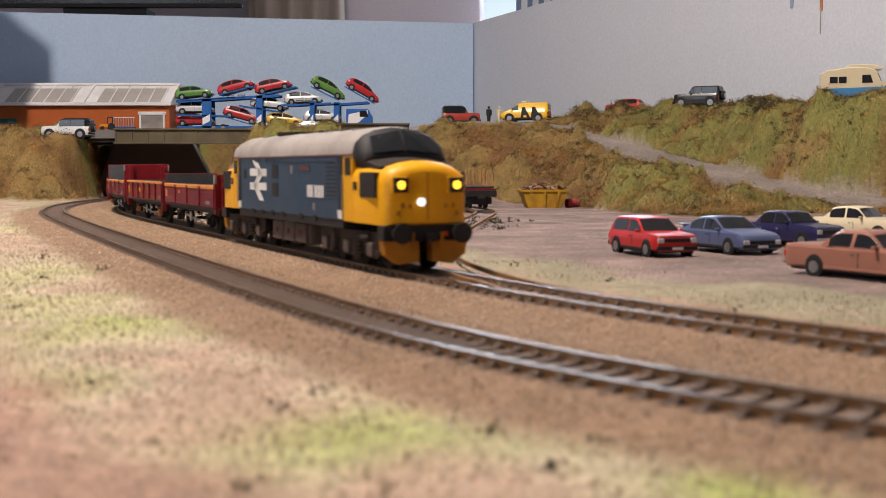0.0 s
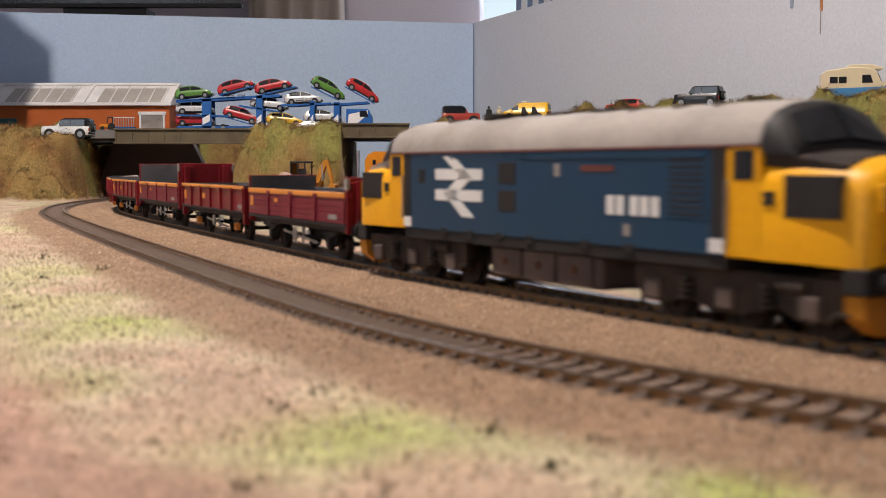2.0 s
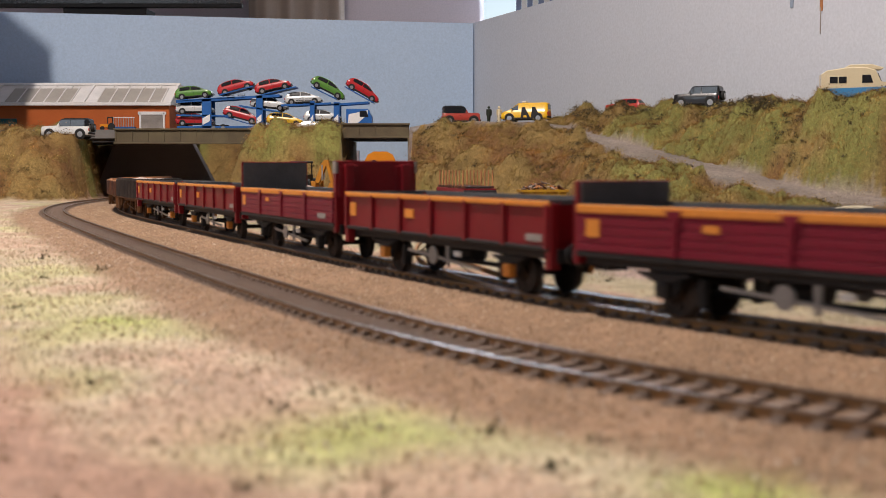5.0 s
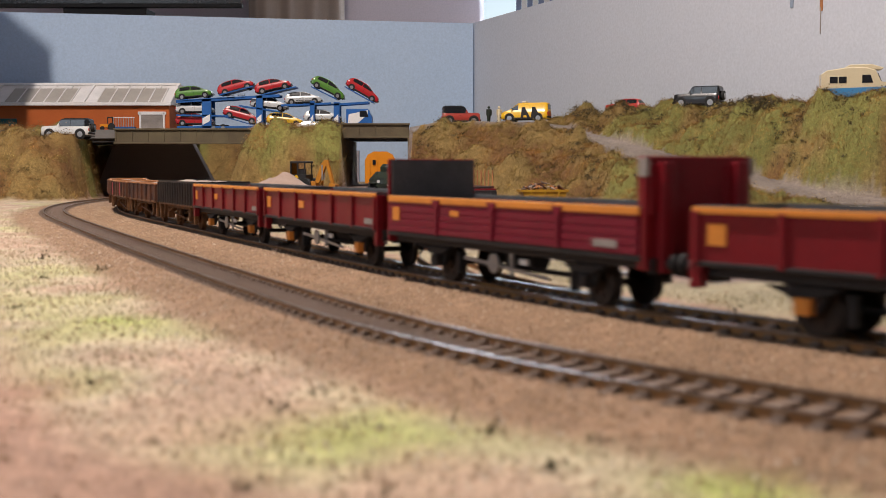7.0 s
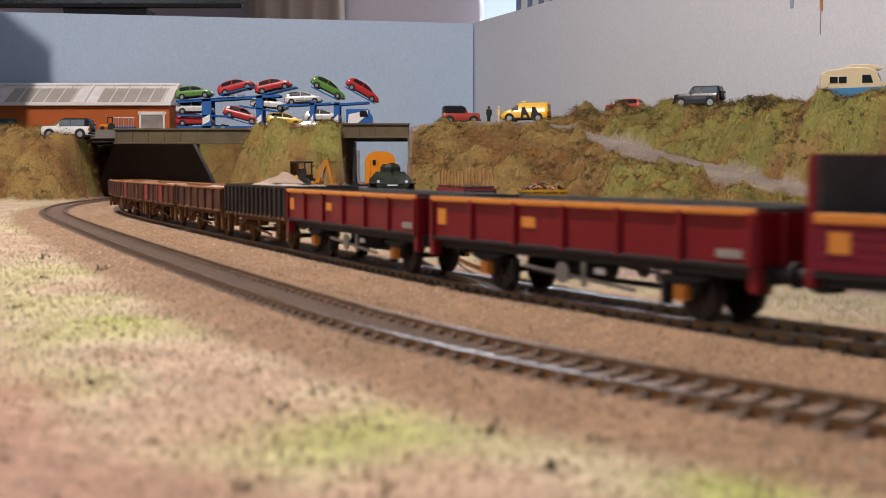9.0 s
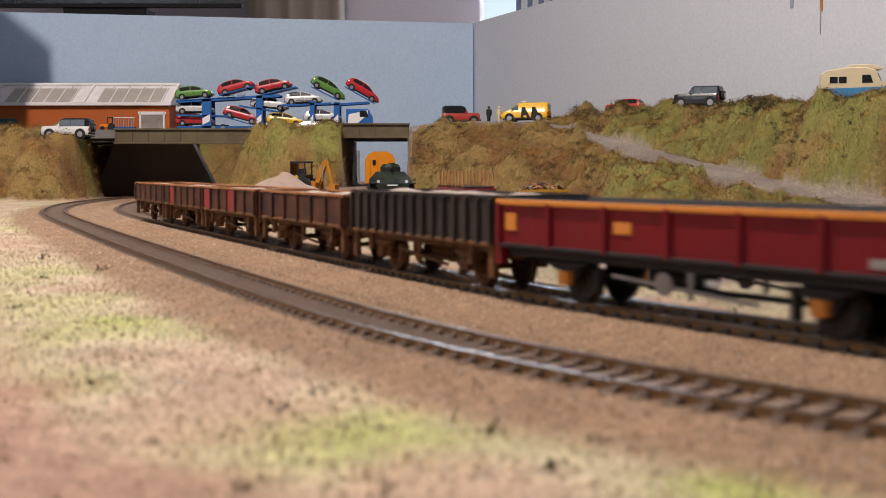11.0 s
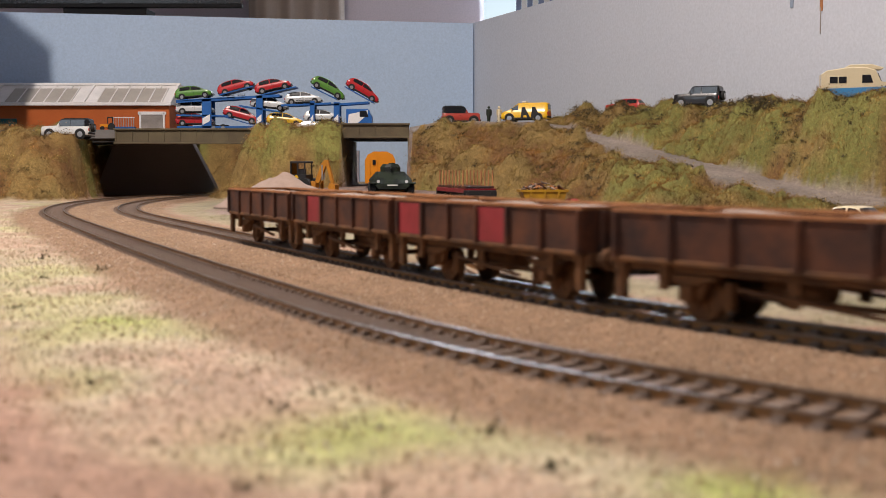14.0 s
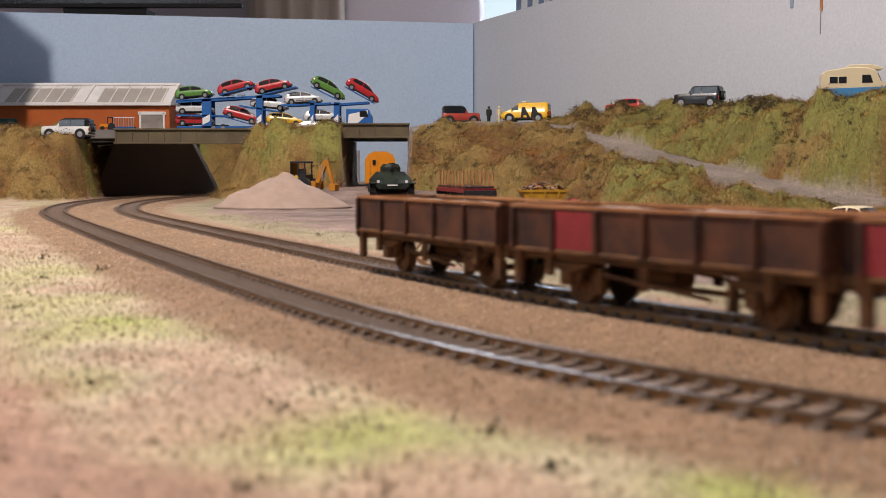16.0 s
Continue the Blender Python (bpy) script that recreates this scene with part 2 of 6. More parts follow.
def siding_points():
    c = [(0.1, 0.262), (0.036, 0.364), (0.006, 0.461), (-0.004, 0.562), (0.002, 0.70), (0.020, 0.88), (0.038, 1.08), (0.014, 1.235), (0.0, 1.30)]
    out = []
    for i in range(len(c) - 1):
        p = [Vector(c[max(0, min(len(c) - 1, i + k))]) for k in (-1, 0, 1, 2)]
        for j in range(12):
            u = j / 12
            q = 0.5 * ((2 * p[1]) + (p[2] - p[0]) * u + (2 * p[0] - 5 * p[1] + 4 * p[2] - p[3]) * u * u + (3 * p[1] - p[0] - 3 * p[2] + p[3]) * u ** 3)
            out.append((q.x, q.y))
    return np.array(out)


SIDING = siding_points()


# ---- the scenic board: one sheet with its banks ----
def ease(v, a, b):
    u = np.clip((v - a) / (b - a), 0, 1)
    return u * u * (3 - 2 * u)


LANES = [-0.02542, -0.007477, 0.03065, 0.05458, 0.08224, 0.1009, 0.1477, 0.1944, 0.2411, 0.2879, 0.3346, 0.4486]
BASE_Y = [1.498, 1.485, 1.444, 1.418, 1.391, 1.337, 1.164, 1.07, 1.043, 1.123, 1.11, 1.07]
EDGE_Y = [1.605, 1.605, 1.592, 1.578, 1.565, 1.551, 1.404, 1.297, 1.204, 1.164, 1.137, 1.097]
EDGE_Z = [0.088, 0.103, 0.104, 0.102, 0.098, 0.089, 0.057, 0.038, 0.026, 0.013, 0.006, 0.003]
BACK_Y = [1.658, 1.658, 1.645, 1.632, 1.632, 1.618, 1.511, 1.404, 1.311, 1.244, 1.19, 1.137]
BACK_Z = [0.098, 0.104, 0.104, 0.104, 0.103, 0.099, 0.076, 0.057, 0.041, 0.027, 0.015, 0.010]
TOP_Y = [1.739, 1.739, 1.739, 1.725, 1.712, 1.685, 1.605, 1.511, 1.418, 1.324, 1.244, 1.15]
TOP_Z = [0.1, 0.104, 0.104, 0.104, 0.105, 0.105, 0.112, 0.1145, 0.1125, 0.1105, 0.108, 0.108]


def fbm(x, y, scale, seed):
    """Smooth value noise on arrays."""
    out, amp = 0.0, 1.0
    rng = np.random.RandomState(seed)
    for octave in range(4):
        g = rng.rand(64, 64)
        u, v = x * scale, y * scale
        i, j = np.floor(u).astype(int), np.floor(v).astype(int)
        fu, fv = u - i, v - j
        fu, fv = fu * fu * (3 - 2 * fu), fv * fv * (3 - 2 * fv)
        q = lambda a, b: g[a % 64, b % 64]
        out = out + amp * ((q(i, j) * (1 - fu) + q(i + 1, j) * fu) * (1 - fv) + (q(i, j + 1) * (1 - fu) + q(i + 1, j + 1) * fu) * fv - 0.5)
        amp, scale = amp * 0.5, scale * 2.03
    return out


def hill(x, y):
    """Height of the board's banks, and how much of each spot is bank, road and hilltop."""
    a = x / np.maximum(y, 0.05)
    f = lambda t: np.interp(a, LANES, t)
    by, ey, ez, ky, kz, ty, tz = f(BASE_Y), f(EDGE_Y), f(EDGE_Z), f(BACK_Y), f(BACK_Z), f(TOP_Y), f(TOP_Z)
    wob = fbm(x, y, 22, 3) * 0.02
    yy = y + wob
    z = np.where(yy < by, 0.0, np.where(yy < ey, ez * np.clip((yy - by) / (ey - by), 0, 1) ** 0.8,
        np.where(yy < ky, ez + (kz - ez) * (yy - ey) / (ky - ey), np.where(yy < ty, kz + (tz - kz) * np.clip((yy - ky) / (ty - ky), 0, 1) ** 0.85, tz))))
    on = (a > -0.0277) & (y > 0.5)
    z = np.where(on, z, 0.0)
    bank = on & (((yy > by - 0.004) & (yy < ey)) | ((yy > ky) & (a > 0.086)))
    road = on & (yy >= ey) & ((yy <= ky) | (a <= 0.086))
    # left bank
    lb = 1.51 + 0.04 * ease(a, -0.336, -0.284)
    edge = 0.082 * ease(y + wob, lb, lb + 0.08)
    rise = 0.014 * ease(y, 1.66, 1.76)
    recede = 0.27 * np.maximum(y - 1.66, 0)
    lx = 1 - ease(x + wob * 0.5, -0.494 - recede, -0.472 - recede)
    zl = (edge + rise) * lx
    z = np.maximum(z, np.where(x < -0.3, zl, 0))
    bank |= (x < -0.43) & (zl > 0.002)
    # middle bank between the two bridges
    zm = 0.093 * ease(y + wob, 1.575, 1.665) * ease(x + wob * 0.6, -0.312, -0.247) * (1 - ease(x, -0.139, -0.135)) * (1 - ease(y, 1.90, 1.95))
    z = np.maximum(z, zm)
    bank |= zm > 0.002
    # far bank behind the tracks
    zf = 0.088 * ease(y + wob, 2.07, 2.15) * (1 - ease(x, -0.37, -0.315))
    z = np.maximum(z, zf)
    bank |= zf > 0.002
    # yard rises towards the small bridge
    z = z + np.where(bank | road, 0, 0.0165 * ease(y, 1.31, 1.52) * ease(x, -0.24, -0.17) * (1 - ease(x, 0.04, 0.10)))
    return z, bank, road


def line_distance(x, y, pts):
    d = np.full(x.shape, 9.0)
    for px, py in pts:
        d = np.minimum(d, (x - px) ** 2 + (y - py) ** 2)
    return np.sqrt(d)


def spread(a, b, fine0, fine1, fine, coarse):
    out, v = [], a
    while v < b:
        out.append(v)
        v += fine if fine0 <= v <= fine1 else coarse
    return np.array(out + [b])


TURF_X = [0.075, 0.047, 0.017, -0.007, -0.026, -0.065, -0.110, -0.179, -0.40, -0.60]
TURF_Y = [0.155, 0.158, 0.164, 0.175, 0.193, 0.261, 0.370, 0.522, 1.10, 1.50]


def turf_band(x, y, rough):
    """How thickly turf lies: a ragged strip along the layout's front, broken by bare earth."""
    k = np.linspace(0, len(TURF_X) - 1, 120)
    line = np.stack([np.interp(k, np.arange(len(TURF_X)), TURF_X), np.interp(k, np.arange(len(TURF_X)), TURF_Y)], -1)
    d = line_distance(x, y, line) / (0.016 + 0.10 * np.maximum(y, 0.1))
    return (1 - ease(d + 0.5 * rough, 0.45, 1.15)) * (0.35 + 0.65 * ease(rough, -0.35, 0.1))


def lush(x, y):
    """Fresh green tufts in the turf."""
    out = 0.0
    for cx, cy, r in ((-0.014, 0.188, 0.022), (-0.092, 0.330, 0.014), (0.04, 0.157, 0.012)):
        out = out + np.exp(-((x - cx) ** 2 + (y - cy) ** 2) / r ** 2)
    return np.clip(out, 0, 1)


def build_ground():
    gx, gy = spread(-1.15, 1.60, -0.66, 0.56, 0.005, 0.03), spread(-1.30, 2.50, 0.08, 2.24, 0.006, 0.04)
    x, y = np.meshgrid(gx, gy)
    z, bank, road = hill(x, y)
    d1, d2 = line_distance(x, y, near_line.pts[::3, :2]), line_distance(x, y, main_line.pts[::3, :2])
    d3 = line_distance(x, y, SIDING)
    dt = np.minimum(d1, d2)
    n1, n2, n3 = fbm(x, y, 9, 11), fbm(x, y, 26, 12), fbm(x, y, 70, 13)
    z = z + np.where(bank, (n2 * 0.027 + n3 * 0.014) * np.clip(z / 0.02, 0, 1), n3 * 0.0012 * np.clip(dt / 0.03, 0, 1))
    # ballast shoulder
    z = np.where(bank, z, np.maximum(z, 0.0021 * (1 - ease(dt, 0.020, 0.032)) + 0.0006 * ease(dt, 0.0095, 0.0125) * (1 - ease(dt, 0.018, 0.03))))
    z = np.where(y > 0.06, z, z - 0.004)
    dirt, ballast = np.array((0.44, 0.275, 0.205)), np.array((0.265, 0.165, 0.10))
    green, straw = np.array((0.42, 0.47, 0.13)), np.array((0.55, 0.46, 0.33))
    yard, lane = np.array((0.225, 0.16, 0.14)), np.array((0.235, 0.195, 0.17))
    bankc, bankg, bankb = np.array((0.24, 0.16, 0.055)), np.array((0.19, 0.185, 0.05)), np.array((0.17, 0.085, 0.03))
    w = lambda v: v[..., None]
    col = np.broadcast_to(dirt, x.shape + (3,)).copy()
    # between and beyond the tracks
    inner = (x - np.interp(y, main_line.pts[:, 1], main_line.pts[:, 0])) > 0
    outer = (x - np.interp(y, near_line.pts[:, 1], near_line.pts[:, 0])) < 0
    earth = np.array((0.31, 0.175, 0.12))
    col = col + w(ease(n1 + 0.6 * n2, -0.05, 0.35)) * 0.6 * (earth - col)
    grass_front = outer * np.maximum(turf_band(x, y, n2 + 0.5 * n1), 0.9 * lush(x, y))
    tint = np.clip(0.40 * ease(n2 + n1 * 0.7, 0.0, 0.45) + 0.85 * lush(x, y), 0, 1)
    col = col + w(grass_front) * (straw + (green - straw) * w(tint) - col)
    near_track = (1 - ease(dt, 0.028, 0.045))
    col = col + w(near_track) * (ballast - col)
    col = np.where(w(dt < 0.0125), ballast * 0.95, col)
    between = (~inner) & (~outer)
    col = np.where(w(between & (dt > 0.0125)), ballast, col)
    yd = inner * ease(d2, 0.035, 0.075)
    verge = 0.8 * inner * ease(d2 + n3 * 0.02, 0.034, 0.05) * (1 - ease(d2 + n2 * 0.05, 0.078, 0.115))
    col = col + w(yd) * (yard * (1 + 0.7 * w(n2) + 0.35 * w(n3)) - col)
    col = col + w(verge) * (straw * 0.50 + green * 0.14 - col)
    bc = bankc + w(ease(n1 + n2 * 0.6, 0.0, 0.3)) * (bankg - bankc)
    bc = bc + w(ease(-n2 - n1 * 0.5, 0.05, 0.35)) * (bankb - bc)
    bc = bc * (1 + 0.25 * w(x < -0.1))
    col = np.where(w(bank), bc, col)
    col = np.where(w(road), lane * (1 + 0.3 * w(n2)), col)
    nx, ny = len(gx), len(gy)
    verts = np.stack([x, y, z], -1).reshape(-1, 3)
    k = (np.arange(ny - 1)[:, None] * nx + np.arange(nx - 1)[None]).ravel()
    faces = np.stack([k, k + 1, k + 1 + nx, k + nx], 1)
    me = bpy.data.meshes.new("ground")
    me.from_pydata(verts.tolist(), [], faces.tolist())
    layer = me.color_attributes.new("scatter", "FLOAT_COLOR", "POINT")
    layer.data.foreach_set("color", np.concatenate([np.clip(col, 0, 1).reshape(-1, 3), np.ones((nx * ny, 1))], 1).ravel())
    me.polygons.foreach_set("use_smooth", [True] * len(me.polygons))
    me.materials.append(M_LAND)
    return tagged(new("ground", me), "scenic board covered in tan ballast, earth and faded grass scatter", "ground", kind="structure")


ground = build_ground()


def structure(name, bm, mat, label, category="wall"):
    return tagged(new(name, finish(name, bm, mat)), label, category, kind="structure")


def wall_strip(a, b, z0, z1, thick, holes=()):
    """An upright board from plan point a to b; holes are (from, to, height) along its length."""
    a, b = Vector(a), Vector(b)
    d = (b - a).normalized()
    n = Vector((-d.y, d.x)) * thick
    length = (b - a).length
    bm = bmesh.new()
    marks, spans = 0.0, []
    for h0, h1, top in holes:
        spans += [(marks, h0, z0), (h0, h1, top)]
        marks = h1
    spans.append((marks, length, z0))
    for s0, s1, low in spans:
        p, q = a + d * s0, a + d * s1
        add_prism(bm, [tuple(p), tuple(q), tuple(q + n), tuple(p + n)], low, z1, "z")
    return bm


structure("wall_north", wall_strip((0.058, 2.34), (-1.15, 2.095), -0.02, 0.319, -0.012, [(0.22, 0.48, 0.075)]), M_BOARD, "pale blue painted backscene board with faint brush marks")
structure("wall_east", wall_strip((0.058, 2.352), (0.8485, 0.35), -0.02, 0.321, 0.012), M_BOARD2, "pale grey-blue painted backscene board with small scuffs")
structure("baseboard", box(-1.15, 1.60, -1.30, 2.50, -0.06, -0.022), M_DECK, "plywood layout baseboard under the scenery", "baseboard")

for nm, u, zz, wd, hh, mt in (("paint_chip", 0.952, 0.235, 0.005, 0.026, M_RUSTEDGE), ("paint_drip", 0.902, 0.244, 0.006, 0.024, M_TANKBLUE), ("paint_scuff", 0.951, 0.211, 0.0012, 0.030, M_ROOF)):
    mark = structure(nm, box(-wd / 2, wd / 2, -0.0006, 0.0, -hh / 2, hh / 2), mt, "small mark of chipped paint on the backscene", "paint mark")
    mark.matrix_basis = pose(0.058 + 1.442 * u / 3.652 - 0.0004, 2.352 - u, zz, 0, 0, -68.5)

# unseen board, shaped only to throw the slanted shadow onto the left backscene
structure("shadow_board", prism([(-1.15, -0.02), (-0.6135, -0.02), (-0.6135, 0.657), (-1.15, 1.03)], 1.600, 1.612), M_BOARD, "unseen board added to cast the slanted shadow on the left backscene")

for lx0, ly0 in ((-1.10, -1.25), (1.50, -1.25), (-1.10, 2.40), (1.50, 2.40)):
    structure("table_leg", box(lx0, lx0 + 0.06, ly0, ly0 + 0.06, -0.9, -0.06), M_CURTAIN, "plain wooden leg under the layout board", "table leg")

# room round the layout
structure("wall_room_back", box(-2.6, 0.12, 4.0, 4.12, -0.9, 1.55), M_ROOMWALL, "pinkish painted room wall")
structure("wall_room_window_side", box(0.50, 2.6, 4.0, 4.12, -0.9, 1.55), M_ROOMWALL, "pinkish painted room wall beside the window")
structure("wall_room_sill", box(0.12, 0.50, 4.0, 4.12, -0.9, 0.44), M_ROOMWALL, "wall below the window")
structure("wall_room_left", box(-2.72, -2.6, -2.6, 4.12, -0.9, 1.55), M_ROOMWALL, "plain painted room wall")
structure("wall_room_right", box(2.6, 2.72, -2.6, 4.12, -0.9, 1.55), M_ROOMWALL, "plain painted room wall")
structure("wall_room_front", box(-2.72, 2.72, -2.72, -2.6, -0.9, 1.55), M_ROOMWALL, "plain painted room wall")
structure("ceiling", box(-2.72, 2.72, -2.72, 4.12, 1.55, 1.63), M_CEILING, "white plaster ceiling", "ceiling")
structure("floor", box(-2.72, 2.72, -2.72, 4.12, -0.98, -0.9), M_FLOOR, "brown carpet floor", "floor")


# ---- tracks ----
def sweep_rail(pts, off, z0, z1, half):
    bm = bmesh.new()
    prev = None
    first = last = None
    for i in range(len(pts)):
        a, b = pts[max(0, i - 1)], pts[min(len(pts) - 1, i + 1)]
        th = math.atan2(b[1] - a[1], b[0] - a[0])
        nx, ny = -math.sin(th), math.cos(th)
        ring = [bm.verts.new((pts[i][0] + nx * (off + o), pts[i][1] + ny * (off + o), z)) for o, z in ((-half, z0), (half, z0), (half, z1), (-half, z1))]
        if prev:
            for k in range(4):
                bm.faces.new((prev[k], prev[(k + 1) % 4], ring[(k + 1) % 4], ring[k]))
        else:
            bm.faces.new(ring)
        prev = ring
    bm.faces.new(prev[::-1])
    return bm


def sleeper_mesh():
    bm = box(-0.0014, 0.0014, -0.0128, 0.0128, 0.0008, 0.0027, 0.0)
    for s in (-1, 1):
        for o in (-0.0016, 0.0016):
            add_box(bm, -0.0012, 0.0012, s * GAUGE / 2 + o - 0.0007, s * GAUGE / 2 + o + 0.0007, 0.0026, 0.0034)
    return finish("sleeper", bm, M_SLEEPER)


SLEEPER = sleeper_mesh()


def build_track(pts, label, name="railway_track", pitch=0.0066, sleepers=True, near=(0.08, 1.75), head=None):
    t = thing(name, label, "railway track", kind="structure")
    for off in (-GAUGE / 2 - 0.0004, GAUGE / 2 + 0.0004):
        r = part("rail", sweep_rail(pts, off, 0.0026, RAIL_Z - 0.0003, 0.0004), M_RAIL, t, "rusty brown rail with a bright head")
        part("rail_head", sweep_rail(pts, off, RAIL_Z - 0.0004, RAIL_Z, 0.00055), head or M_RAILTOP, r)
    if not sleepers:
        return t
    acc, count = 0.0, 0
    rest = bmesh.new()
    for i in range(1, len(pts)):
        a, b = pts[i - 1], pts[i]
        seg = math.hypot(b[0] - a[0], b[1] - a[1])
        acc += seg
        while acc >= pitch:
            acc -= pitch
            th = math.atan2(b[1] - a[1], b[0] - a[0])
            m = Matrix.Translation((b[0] - acc * math.cos(th), b[1] - acc * math.sin(th), 0.0002)) @ Matrix.Rotation(th + random.uniform(-0.03, 0.03), 4, "Z")
            if near[0] < b[1] < near[1] and count < 298:
                ob = new("sleeper", SLEEPER)
                ob.parent, ob.matrix_basis = t, m
                count += 1
            else:
                k = len(rest.verts)
                rest.from_mesh(SLEEPER)
                rest.verts.ensure_lookup_table()
                for v in rest.verts[k:]:
                    v.co = m @ v.co
    if len(rest.verts):
        tagged(part("sleepers_beyond", rest, M_SLEEPER, t), kind="stuff")
    else:
        rest.free()
    return t


build_track(near_line.pts[::2], "weathered model railway track with rusty rails on tan ballast")
build_track(main_line.pts[::2], "weathered model railway track carrying the goods train")
build_track(SIDING, "half-buried siding with rusty rails crossing the yard", "siding_track", sleepers=False, head=M_RAIL)


# ---- the train ----
def ring(x, w, z0, zs, zt, n=9, e=1.0):
    """An upright outline at x: straight sides from z0 to zs and an arched top that reaches zt."""
    pts = [(x, -w, z0), (x, -w, zs)]
    for i in range(1, n):
        a = math.pi * i / n
        pts.append((x, -w * math.copysign(abs(math.cos(a)) ** e, math.cos(a)), zs + (zt - zs) * math.sin(a) ** (0.75 * e + 0.1)))
    return pts + [(x, w, zs), (x, w, z0)]


def mm(*v):
    return [q * 0.001 for q in v]


def bx(*v, b=0.0):
    return box(*[q * 0.001 for q in v], bevel=b * 0.001)


def wheel_mesh(r):
    bm = cyl((0, 0.0072, 0), r, 0.0024, "y", 20)
    add_cyl(bm, (0, -0.0072, 0), r, 0.0024, "y", 20)
    for s in (-1, 1):
        add_cyl(bm, (0, s * 0.0063, 0), r + 0.0007, 0.0006, "y", 20)
        add_cyl(bm, (0, s * 0.0086, 0), r * 0.35, 0.0008, "y", 10)
        for k in range(6):
            a = k * math.pi / 3
            add_cyl(bm, (math.cos(a) * r * 0.6, s * 0.0085, math.sin(a) * r * 0.6), r * 0.12, 0.0005, "y", 6)
    add_cyl(bm, (0, 0, 0), 0.001, 0.014, "y", 8)
    return bm


WHEELS = []


def wheelset(parent, x, r, mesh):
    w = part("wheelset", mesh, None, parent, at=pose(x, 0, r))
    WHEELS.append((w, x, r))
    return w


def buffers(t, x, y, z, mat, r=0.003):
    for end in (1, -1):
        for s in (1, -1):
            bm = cyl((end * (x + 0.002), s * y, z), r * 0.55, 0.006, "x", 10)
            add_cyl(bm, (end * (x + 0.0055), s * y, z), r, 0.001, "x", 14)
            part("buffer", bm, mat, t)
        bm = bmesh.new()
        add_box(bm, *sorted((end * x, end * (x + 0.006))), -0.0012, 0.0012, z - 0.003, z - 0.0015)
        add_box(bm, *sorted((end * (x + 0.004), end * (x + 0.0062))), -0.0035, 0.0035, z - 0.0045, z - 0.0015)
        part("coupling", bm, M_BLACK, t)


